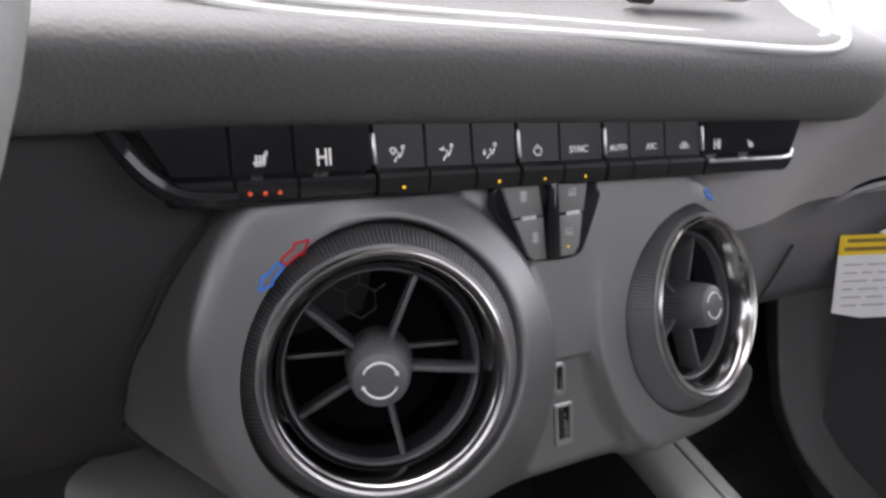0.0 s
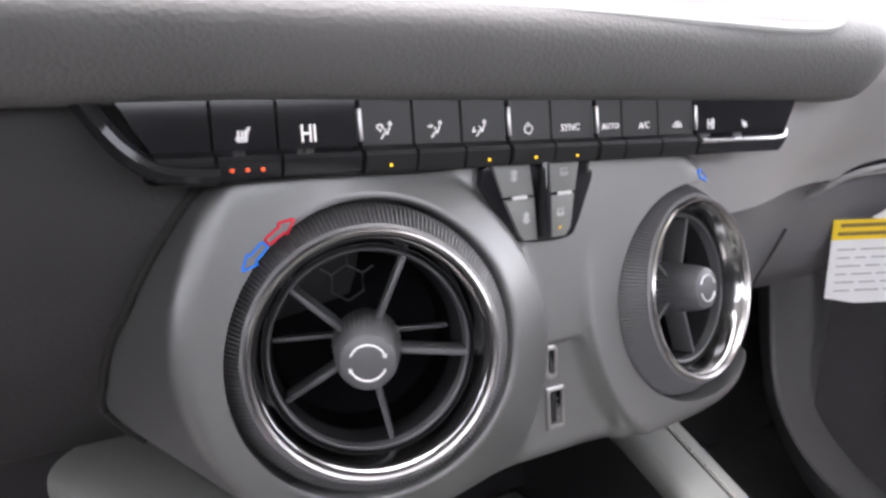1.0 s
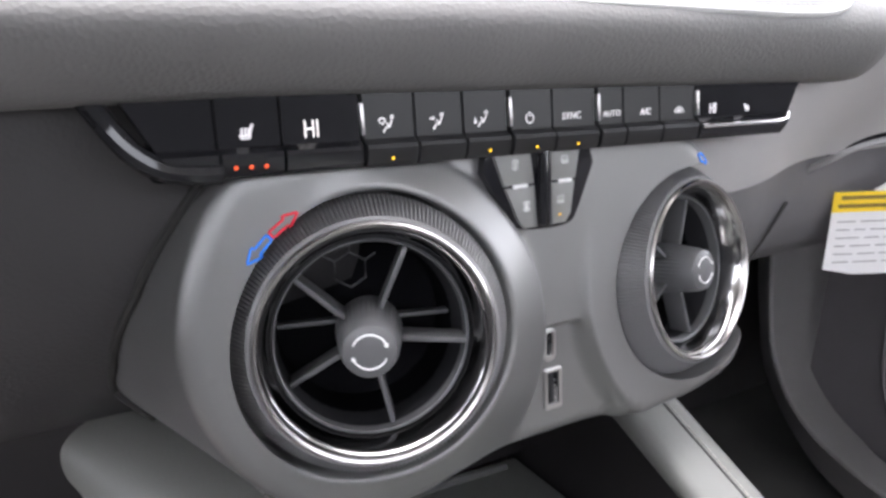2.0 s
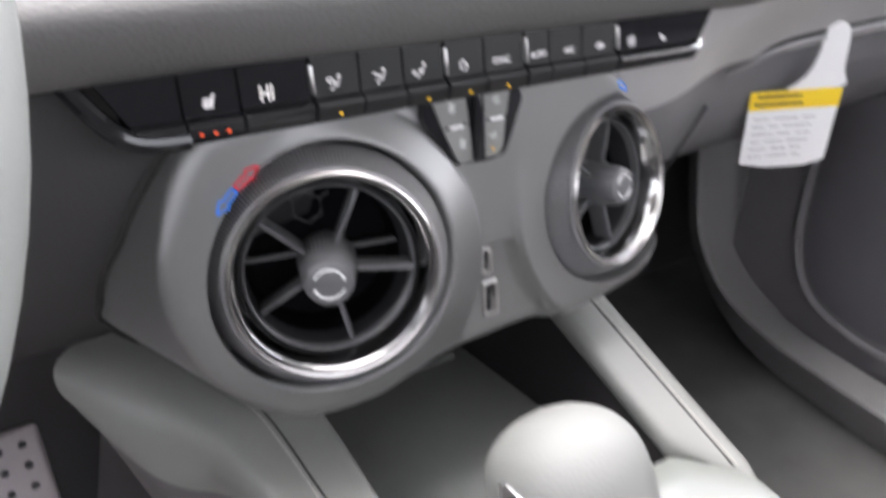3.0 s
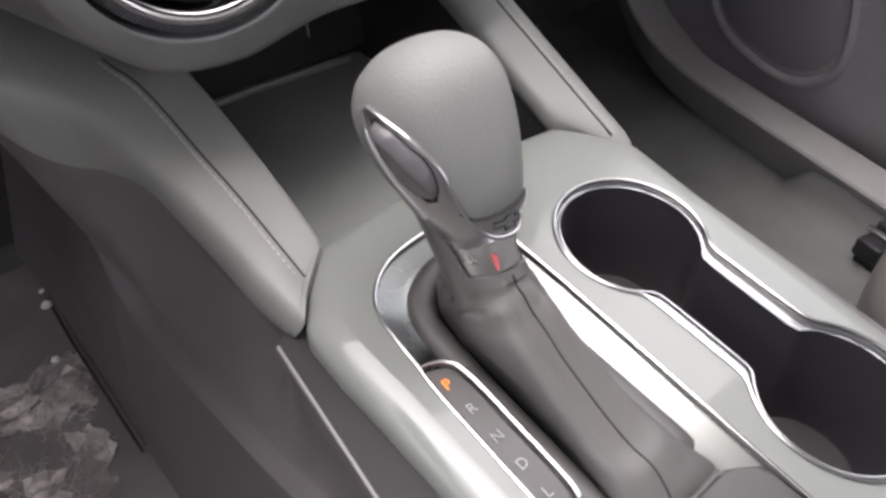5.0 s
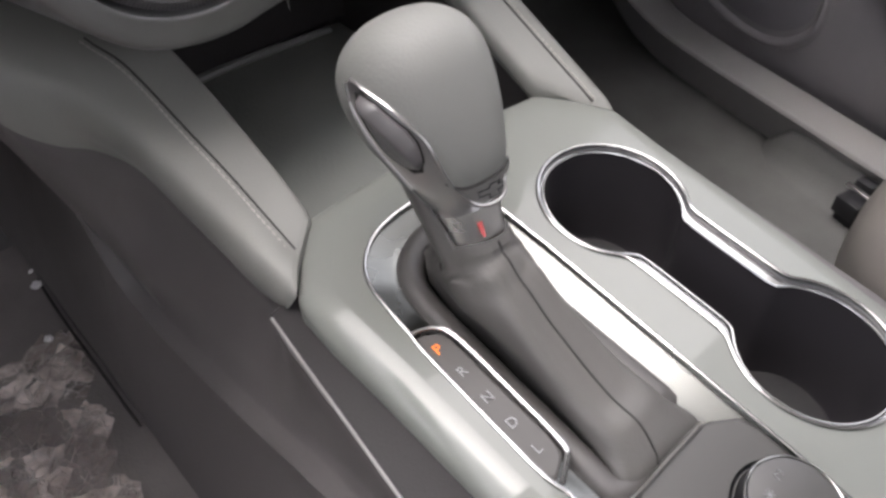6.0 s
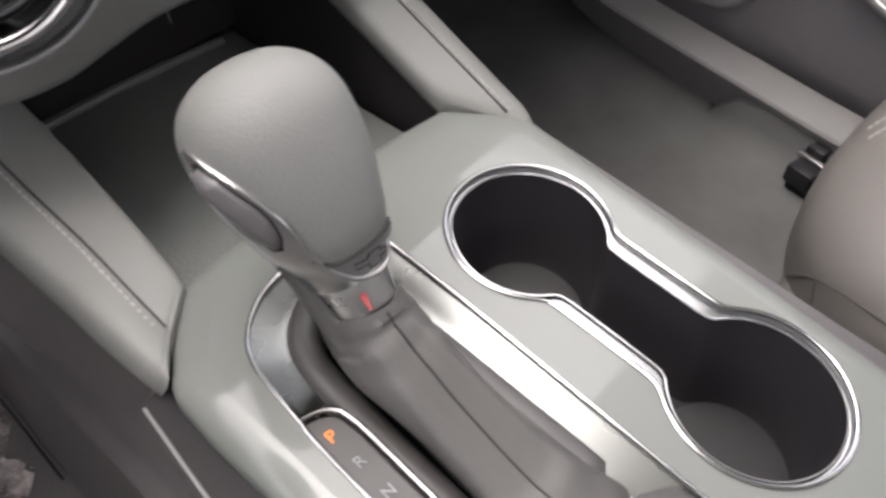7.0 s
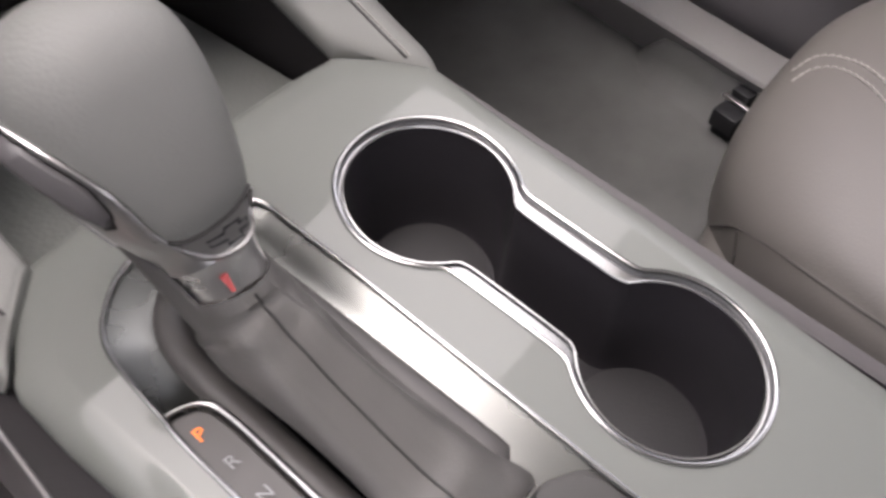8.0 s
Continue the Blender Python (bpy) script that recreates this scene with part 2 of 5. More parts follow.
def prism(poly, m, depth, bevel=0.0):
    """poly in the xy plane of m, from z 0 up to depth."""
    bm = bmesh.new()
    lo = [bm.verts.new((x, y, 0)) for x, y in poly]
    f = bm.faces.new(lo)
    top = bmesh.ops.extrude_face_region(bm, geom=[f])
    bmesh.ops.translate(bm, vec=(0, 0, depth), verts=[v for v in top["geom"] if isinstance(v, bmesh.types.BMVert)])
    if bevel:
        edges = [e for e in bm.edges if all(v.co.z > depth * 0.5 for v in e.verts)]
        bmesh.ops.bevel(bm, geom=edges, offset=bevel, segments=2, affect="EDGES", profile=0.5)
    bm.transform(m)
    return bm


def lettering(text, size, m, thick=0.00015, shear=0.0):
    cu = bpy.data.curves.new("text", "FONT")
    cu.body, cu.size, cu.extrude, cu.align_x, cu.align_y, cu.shear = text, size, thick, "CENTER", "CENTER", shear
    cu.resolution_u = 3
    ob = new("text", cu)
    me = ob.evaluated_get(bpy.context.evaluated_depsgraph_get()).to_mesh()
    bm = bmesh.new()
    bm.from_mesh(me)
    bpy.data.objects.remove(ob)
    bpy.data.curves.remove(cu)
    bm.transform(m)
    return bm


def joined(bms):
    out = bmesh.new()
    for b in bms:
        me = bpy.data.meshes.new("tmp")
        b.to_mesh(me)
        b.free()
        out.from_mesh(me)
        bpy.data.meshes.remove(me)
    return out


def smooth_line(pts, rounds=3, closed=True):
    """Corner cutting."""
    p = [Vector(q) for q in pts]
    for _ in range(rounds):
        out = []
        n = len(p)
        for i in range(n if closed else n - 1):
            a, b = p[i], p[(i + 1) % n]
            out += [a * 0.75 + b * 0.25, a * 0.25 + b * 0.75]
        if not closed:
            out = [p[0]] + out + [p[-1]]
        p = out
    return p


def resample(pts, step, closed=True):
    p = [Vector(q) for q in pts]
    if closed:
        p.append(p[0])
    length = [0.0]
    for a, b in zip(p, p[1:]):
        length.append(length[-1] + (b - a).length)
    n = max(3, int(round(length[-1] / step)))
    out, k = [], 0
    for i in range(n if closed else n + 1):
        s = length[-1] * i / n
        while k < len(p) - 2 and length[k + 1] < s:
            k += 1
        f = (s - length[k]) / max(1e-9, length[k + 1] - length[k])
        out.append(p[k].lerp(p[k + 1], min(1.0, f)))
    return out


def area2(p):
    return sum(a.x * b.y - b.x * a.y for a, b in zip(p, p[1:] + p[:1])) / 2


def inset(p, d):
    """Moves a closed 2D outline inwards by d."""
    s = 1 if area2(p) > 0 else -1
    out = []
    for i in range(len(p)):
        t = (p[(i + 1) % len(p)] - p[i - 1]).normalized()
        out.append(p[i] + Vector((-t.y, t.x)) * (d * s))
    return out


def inside(q, poly):
    c = False
    for a, b in zip(poly, poly[1:] + poly[:1]):
        if (a.y > q[1]) != (b.y > q[1]) and q[0] < (b.x - a.x) * (q[1] - a.y) / (b.y - a.y) + a.x:
            c = not c
    return c


def edge_distance(q, poly):
    best = 9.0
    for a, b in zip(poly, poly[1:] + poly[:1]):
        d = b - a
        f = max(0.0, min(1.0, (q - a).dot(d) / max(1e-12, d.length_squared)))
        best = min(best, (q - a - d * f).length)
    return best


def plate(outer, holes, height, loops=(), skirt=0.02, hole_skirt=0.004):
    """A sheet over a 2D outline with holes; height(x, y, d) gives z, d being the distance to the outer edge."""
    from mathutils.geometry import delaunay_2d_cdt
    verts, edges, tags = [], [], []
    for loop in [outer, *[inset(outer, d) for d in loops], *holes]:
        k = len(verts)
        verts += loop
        edges += [(k + i, k + (i + 1) % len(loop)) for i in range(len(loop))]
    vs, _, fs, *_ = delaunay_2d_cdt(verts, edges, [], 0, 1e-7)
    bm = bmesh.new()
    bv = [bm.verts.new((v.x, v.y, height(v.x, v.y, edge_distance(v, outer)))) for v in vs]
    for f in fs:
        c = sum((vs[i] for i in f), Vector((0, 0))) / len(f)
        if inside(c, outer) and not any(inside(c, h) for h in holes):
            nf = bm.faces.new([bv[i] for i in f])
            nf.select = bool(loops) and all(edge_distance(vs[i], outer) > loops[-1] * 0.985 for i in f)
    bmesh.ops.delete(bm, geom=[v for v in bm.verts if not v.link_faces], context="VERTS")
    rim = [e for e in bm.edges if len(e.link_faces) == 1]
    out = bmesh.ops.extrude_edge_only(bm, edges=rim)
    for v in out["geom"]:
        if isinstance(v, bmesh.types.BMVert):
            v.co.z -= skirt if edge_distance(v.co.xy, outer) < 1e-5 else hole_skirt
    return bm


def grid_sheet(nu, nv, f):
    bm = bmesh.new()
    vs = [[bm.verts.new(f(i / nu, j / nv)) for j in range(nv + 1)] for i in range(nu + 1)]
    for i in range(nu):
        for j in range(nv):
            bm.faces.new((vs[i][j], vs[i + 1][j], vs[i + 1][j + 1], vs[i][j + 1]))
    return bm


def frame_at(c, right, up):
    """A pose with x to the right, y up, z out of the face."""
    r = Vector(right).normalized()
    u = Vector(up)
    u = (u - r * u.dot(r)).normalized()
    n = r.cross(u)
    return Matrix(((r.x, u.x, n.x, c[0]), (r.y, u.y, n.y, c[1]), (r.z, u.z, n.z, c[2]), (0, 0, 0, 1)))


def table(x, rows):
    """Linear reading of (x, value...) rows."""
    if x <= rows[0][0]:
        return rows[0][1:]
    for a, b in zip(rows, rows[1:]):
        if x <= b[0]:
            f = (x - a[0]) / (b[0] - a[0])
            f = f * f * (3 - 2 * f) if len(rows) > 20 else f
            return tuple(p + (q - p) * f for p, q in zip(a[1:], b[1:]))
    return rows[-1][1:]


CX = 0.2205  # centre line of the console


def mirror(x):
    return 2 * CX - x


# ---- cabin shell ----
FLOOR = 0.17


def slab(name, lo, hi, material, label, category="wall", kind="structure"):
    c = [(a + b) / 2 for a, b in zip(lo, hi)]
    ob = part(name, rbox([b - a for a, b in zip(lo, hi)], Matrix.Translation(c), 0.004), material)
    return tagged(ob, label, category, kind=kind)


# Unseen ground and roof are added to bounce light into the cabin.
slab("ground", (-120, -120, -0.40), (120, 120, -0.35), GROUND, "unseen pale concrete ground added for bounce light", "ground")
slab("floor", (-0.75, -1.3, FLOOR - 0.05), (1.15, 1.1, FLOOR), UNDERLAY, "dark grey car floor carpet", "floor")
slab("ceiling", (-0.75, -1.3, 1.32), (1.15, 0.04, 1.36), HEADLINER, "unseen light grey cloth headliner that bounces light", "ceiling")
slab("wall_front", (-0.75, 0.72, FLOOR), (1.15, 0.78, 0.86), PANEL, "dark bulkhead behind the dashboard")
# Unseen walls: their heights set how much light comes in.
slab("wall_rear", (-0.75, -1.34, FLOOR), (1.15, -1.30, 1.04), PANEL, "unseen dark rear cabin wall, height set for the light")
slab("wall_left", (-0.80, -1.3, FLOOR), (-0.75, -0.36, 0.90), PANEL, "unseen dark driver side rear wall, height set for the light")
slab("wall_driver_door", (-0.80, -0.36, FLOOR), (-0.75, 0.72, 0.80), PANEL, "unseen dark driver door wall, height set for the light")
# Unseen block added to hold back light from the driver side.
slab("wall_blocker_driver", (-0.80, -0.55, 0.90), (-0.75, -0.36, 1.32), PANEL, "unseen dark block that cuts light behind the driver window")
slab("wall_right", (1.08, -1.3, FLOOR), (1.12, 0.72, 0.69), PANEL, "unseen dark passenger side wall, height set for the light")
# Unseen block added to keep sky reflections off the glossy keys.
slab("wall_blocker", (1.08, -0.66, 0.69), (1.12, -0.18, 1.32), PANEL, "unseen dark block that cuts reflections behind the passenger window")


# ---- dashboard ----
dash = thing("dashboard", "dark grey grained soft-touch dashboard above the climate controls", "dashboard")
roll = [(0.266, 0.7310), (0.256, 0.7311), (0.2500, 0.7322), (0.2450, 0.7350), (0.2405, 0.7390), (0.2363, 0.7435), (0.2325, 0.7482), (0.2300, 0.7525), (0.2292, 0.7562), (0.2300, 0.7595), (0.2330, 0.7632),
        (0.2380, 0.7668), (0.2450, 0.7702), (0.262, 0.7790), (0.29, 0.8000), (0.33, 0.825), (0.40, 0.845), (0.72, 0.86), (0.72, 0.74), (0.33, 0.735)]
rings = []
for i in range(60):
    x = -0.42 + i * (0.462 + 0.42) / 59
    s = 1.0
    if x > 0.41:
        s = math.sqrt(max(0.0, 1 - ((x - 0.41) / 0.053) ** 2))
    rings.append([Vector((x, 0.30 + (y - 0.30) * (0.25 + 0.75 * s), 0.75 + (z - 0.75) * (0.35 + 0.65 * s) - 0.026 * max(0.0, x - 0.09) * min(1.0, max(0.0, (0.765 - z) / 0.02)))) for y, z in roll])
part("upper_pad", loft(rings), DASH, dash, "dark grey grained soft-touch roll", flat_angle=60)

# driver side knee panel beside the pod
rows = []
for i in range(25):
    x = -0.42 + 0.56 * i / 24
    rows.append([Vector((x, 0.262 + 0.02 * max(0, (0.02 - x)) + dy, z)) for dy, z in [(0.0, 0.734), (0.006, 0.70), (0.020, 0.66), (0.045, 0.625), (0.080, 0.595), (0.110, 0.572), (0.17, 0.55), (0.30, 0.53)]])
# Faces down, so its shade is painted in with the darker copy.
part("knee_panel", loft(rows, closed=False), KNEE_SHADED, dash, "grained driver side panel with shade in its dark colour", flat_angle=60)

# passenger side of the dashboard
OUTER = [(0.30, 0.62), (0.34, 0.50), (0.43, 0.41), (0.51, 0.375), (0.58, 0.356), (0.63, 0.342), (0.655, 0.333), (0.675, 0.321), (0.695, 0.304), (0.715, 0.286), (0.735, 0.268), (0.76, 0.258)]
INNER = [(0.30, 0.62), (0.34, 0.50), (0.43, 0.40), (0.55, 0.32), (0.60, 0.300), (0.65, 0.285), (0.70, 0.272), (0.735, 0.266), (0.76, 0.262)]


def side_y(x, z):
    k = min(1.0, max(0.0, (x - 0.365) / 0.17))
    k = k * k * (3 - 2 * k)
    return table(z, OUTER)[0] * k + table(z, INNER)[0] * (1 - k)


# The brighter passenger side is put into this panel's colour.
part("passenger_panel", grid_sheet(60, 24, lambda u, v: Vector((0.30 + 0.78 * u, side_y(0.30 + 0.78 * u, 0.6612 + 0.0928 * v), 0.6612 + 0.0928 * v))), DASH_LIT, dash, "", flat_angle=60)
LID_OUTER = [(0.3395, 0.661), (0.343, 0.63), (0.352, 0.602), (0.362, 0.583), (0.378, 0.568), (0.400, 0.560), (0.45, 0.556), (0.58, 0.553), (0.72, 0.552)]
LID_INNER = [(0.2830, 0.661), (0.292, 0.63), (0.301, 0.602), (0.310, 0.580), (0.322, 0.563), (0.345, 0.554), (0.42, 0.551), (0.56, 0.550), (0.72, 0.550)]


def lid(u, v):
    x = 0.30 + 0.78 * u
    k = min(1.0, max(0.0, (x - 0.365) / 0.17))
    k = k * k * (3 - 2 * k)
    f = v * (len(LID_OUTER) - 1)
    i = min(int(f), len(LID_OUTER) - 2)
    f -= i
    yo, zo = (a + (b - a) * f for a, b in zip(LID_OUTER[i], LID_OUTER[i + 1]))
    yi, zi = (a + (b - a) * f for a, b in zip(LID_INNER[i], LID_INNER[i + 1]))
    return Vector((x, yo * k + yi * (1 - k) + 0.003, zo * k + zi * (1 - k)))


part("glovebox_lid", grid_sheet(60, 40, lid), LID_LIT, dash, "dark grained glovebox lid", flat_angle=60)
grip = smooth_line([(0.540, 0.346, 0.647), (0.547, 0.331, 0.6575), (0.562, 0.325, 0.665), (0.60, 0.322, 0.669), (0.75, 0.322, 0.670), (0.95, 0.322, 0.670)], 2, False)
# Solid black tube drawn for the shade in the gap above the lip.
part("grip_shade", tube([p + Vector((0.004, 0.000, 0.0052)) for p in grip[4:]], 0.0024, n=10), VOID, dash)
part("passenger_top", grid_sheet(30, 12, lambda u, v: Vector((0.38 + 0.70 * u, 0.2585 + 0.46 * v, 0.7535 + 0.115 * v ** 0.7))), DASH, dash, "dark grained dashboard top", flat_angle=60)
# Paler than the lid: light caught by the lip is in its colour.
part("glovebox_handle", tube(grip, 0.0028, n=10), SILL, dash, "grey moulded grip edge")
part("lid_seam", tube(smooth_line([(0.520, 0.345, 0.625), (0.505, 0.349, 0.600), (0.47, 0.352, 0.56), (0.43, 0.352, 0.53)], 2, False), 0.0012, n=6), SEAM, dash)

# screen surround on top of the roll
bez = thing("display_surround", "silver display surround with a bright lip set into the dashboard", "trim")
bl = [(0.060, 0.2480, 0.7725), (0.075, 0.2430, 0.7685), (0.10, 0.2395, 0.7660), (0.15, 0.2370, 0.7640), (0.214, 0.2350, 0.7625), (0.30, 0.2315, 0.7595), (0.345, 0.2300, 0.7580), (0.375, 0.2315, 0.7595), (0.388, 0.2360, 0.7650), (0.394, 0.243, 0.774), (0.399, 0.252, 0.788)]
bl = smooth_line(bl, 2, False)
part("chrome_lip", tube(bl, 0.0026, n=10), SILVER, bez, "bright silver lip")


def step_in(f, dy, dz):
    return [Vector((CX + (p[0] - CX) * f, p[1] + dy, p[2] + dz)) for p in bl]


part("inner_lip", tube(step_in(0.972, 0.0075, 0.0052), 0.0022, n=10), SILVER, bez, "satin inner lip")
part("lip_face", loft([step_in(0.995, 0.001, 0.0006), step_in(0.985, 0.004, 0.0028), step_in(0.975, 0.0065, 0.0046)], closed=False), TRAY, bez, "grey band between the lips")
part("tray", loft([step_in(0.970, 0.008, 0.0055), step_in(0.95, 0.018, 0.0090), step_in(0.92, 0.034, 0.014), step_in(0.90, 0.046, 0.024), step_in(0.89, 0.052, 0.050), step_in(0.89, 0.056, 0.085)], closed=False), TRAY, bez, "pale grey display tray")
part("display_foot", rbox((0.070, 0.010, 0.008), pose(0.300, 0.2560, 0.7870, 8, 1.4, 0), 0.004, 3), PANEL_PALE, bez, "grey foot below the display")
part("foot_clip", rbox((0.012, 0.008, 0.006), pose(0.262, 0.2540, 0.7815, 8, 1.4, 0), 0.002), VENT, bez)

# ---- centre pod ----
VENTS = [((0.1258, 0.2356, 0.6414), 0.2899, 0.1448), ((0.3156, 0.2491, 0.6340), -0.1852, 0.1833)]


def vent_pose(c, yaw, pitch):
    n = Vector((-math.sin(yaw) * math.cos(pitch), -math.cos(yaw) * math.cos(pitch), math.sin(pitch)))
    u = Vector((0, 0, 1)).cross(n).normalized()
    return frame_at(c, u, n.cross(u))


POSES = [vent_pose(*v) for v in VENTS]


def smin(a, b, k):
    h = max(0.0, min(1.0, 0.5 + 0.5 * (b - a) / k))
    return b + (a - b) * h - k * h * (1 - h)


pod_hole = []
half = [(0.2205, 0.5675), (0.195, 0.568), (0.165, 0.564), (0.135, 0.5615), (0.105, 0.567), (0.082, 0.585), (0.066, 0.608), (0.0575, 0.635), (0.0585, 0.660), (0.067, 0.685), (0.078, 0.705), (0.090, 0.712)]
other = [(0.294, 0.712), (0.302, 0.7060), (0.314, 0.6985), (0.326, 0.687), (0.338, 0.673), (0.349, 0.656), (0.357, 0.635), (0.358, 0.612), (0.355, 0.590), (0.345, 0.572), (0.31, 0.5645), (0.275, 0.5645), (0.2450, 0.5675)]
pod_line = half + other
pod_line = resample(smooth_line([Vector(p) for p in pod_line], 2), 0.0035)


def pod_y(x, z, d):
    y = 0.2535 - 0.09 * (0.67 - z)
    t = min(1.0, max(0.0, min((0.6240 - z) / 0.0022, (0.2375 + (0.6207 - z) * 0.437 - x) / 0.0024, (x - 0.150) / 0.025)))
    y += 0.0048 * t * t * (3 - 2 * t)
    for m in POSES:
        n = m.to_3x3().col[2]
        c = m.translation - n * 0.0125
        p = Vector((x, 0, z))
        yl = c.y - ((x - c.x) * n.x + (z - c.z) * n.z) / n.y
        r = (Vector((x, yl, z)) - c).length
        yl += (0.8 if c.x < CX else 0.0) * max(0.0, r - 0.0585) + 0.5 * max(0.0, 0.0580 - r)
        ridge = (Vector((x, z)) - Vector(((0.115, 0.62) if c.x < CX else (0.327, 0.638)))).length - (0.0965 if c.x < CX else 0.088)
        yl += 1.5 * max(0.0, ridge)
        y = smin(y, yl, 0.003 + 0.007 * min(1.0, max(0.0, (0.18 - x) / 0.05)))
    R = 0.008
    if d < R:
        y += R - math.sqrt(max(0.0, R * R - (R - d) ** 2))
    return y


from mathutils.geometry import delaunay_2d_cdt

pts2 = list(pod_line)
for d in (0.0005, 0.0015, 0.003, 0.005, 0.008):
    pts2 += inset(pod_line, d)[::1]
step = 0.0024
for i in range(int(0.34 / step)):
    for j in range(int(0.17 / step)):
        q = Vector((0.05 + i * step + (j % 2) * step / 2, 0.55 + j * step))
        if inside(q, pod_line) and edge_distance(q, pod_line) > 0.0095:
            pts2.append(q)
for i in range(46):
    for j in range(52):
        q = Vector((0.2065 + i * 0.00122 + (j % 2) * 0.0006, 0.566 + j * 0.00122))
        if edge_distance(q, pod_line) > 0.0095:
            pts2.append(q)
pod_edges = [(i, (i + 1) % len(pod_line)) for i in range(len(pod_line))]
for m in POSES:
    mid = Vector((m @ Vector((0, 0, -0.0125))).xz)
    pts2 = pts2[:len(pod_line)] + [p for p in pts2[len(pod_line):] if (p - mid).length > 0.0610 or (p - mid).length == 0]
for m in POSES:
    for r in (0.0565, 0.0572, 0.0580, 0.0595):
        k0 = len(pts2)
        ring = [(m @ Vector((r * math.cos(2 * math.pi * k / 144), r * math.sin(2 * math.pi * k / 144), -0.0125))).xz for k in range(144)]
        pts2 += ring
        if r < 0.0568:
            pod_hole.append(ring)
            pod_edges += [(k0 + k, k0 + (k + 1) % 144) for k in range(144)]
vs, _, fs, *_ = delaunay_2d_cdt(pts2, pod_edges, [], 0, 1e-6)
bm = bmesh.new()
bv = [bm.verts.new((v.x, pod_y(v.x, v.y, edge_distance(v, pod_line)), v.y)) for v in vs]
for f in fs:
    c = sum((vs[i] for i in f), Vector((0, 0))) / len(f)
    if inside(c, pod_line) and not any(inside(c, h) for h in pod_hole):
        bm.faces.new([bv[i] for i in f])
bmesh.ops.delete(bm, geom=[v for v in bm.verts if not v.link_faces], context="VERTS")
rim = [e for e in bm.edges if len(e.link_faces) == 1]
out = bmesh.ops.extrude_edge_only(bm, edges=rim)
for v in out["geom"]:
    if isinstance(v, bmesh.types.BMVert):
        if edge_distance(Vector((v.co.x, v.co.z)), pod_line) < 1e-4:
            v.co.x = CX + (v.co.x - CX) * 1.15
            v.co.y += 0.075
        else:
            v.co.y += 0.012
pod = thing("centre_pod", "satin grey twin-lobed centre vent housing below the climate controls", "dashboard panel")
part("shell", bm, POD, pod, flat_angle=80)


KNEE = [(0.572, 0.110), (0.595, 0.080), (0.625, 0.045), (0.66, 0.020), (0.70, 0.006), (0.734, 0.0)]
gap = []
for p in pod_line:
    if p.x < 0.12 and 0.585 < p.y < 0.703:
        yk = 0.262 + table(p.y, KNEE)[0]
        f = min(1.0, (yk - pod_y(p.x, p.y, 0.0)) / 0.075)
        gap.append(Vector((CX + (p.x - CX) * (1 + 0.15 * f) - 0.001, pod_y(p.x, p.y, 0.0) + 0.075 * f - 0.0005, p.y)))
part("pod_gap", tube(gap, 0.0018, n=8), SEAM, dash, "dark shadow gap beside the centre pod")


def pod_point(x, z, lift=0.0004):
    d = edge_distance(Vector((x, z)), pod_line)
    return Vector((x, pod_y(x, z, d) - lift, z))


# coloured heat arrows printed beside each vent
def arrow_outline(a, b, width, r, material, name):
    """A hollow arrow from a to b on the pod."""
    a, b = Vector(a), Vector(b)
    t = (b - a).normalized()
    s = Vector((-t.y, t.x))
    head = min(0.0055, 0.5 * (b - a).length)
    poly = [a + s * width * 0.5, b - t * head + s * width * 0.5, b - t * head + s * width * 0.95, b, b - t * head - s * width * 0.95, b - t * head - s * width * 0.5, a - s * width * 0.5]
    path = resample([Vector(p) for p in poly], 0.0008)
    part(name, tube([pod_point(p.x, p.y, 0.0001) for p in path], r, closed=True, n=6, up=(0, 1, 0)), material, pod)


arrow_outline((0.0947, 0.6835), (0.1050, 0.6905), 0.0028, 0.0005, RED, "red_arrow")
arrow_outline((0.0938, 0.6828), (0.0850, 0.6745), 0.0028, 0.0005, BLUE, "blue_arrow")
arrow_outline((0.3190, 0.6880), (0.3130, 0.6925), 0.0028, 0.0005, BLUE, "blue_arrow")


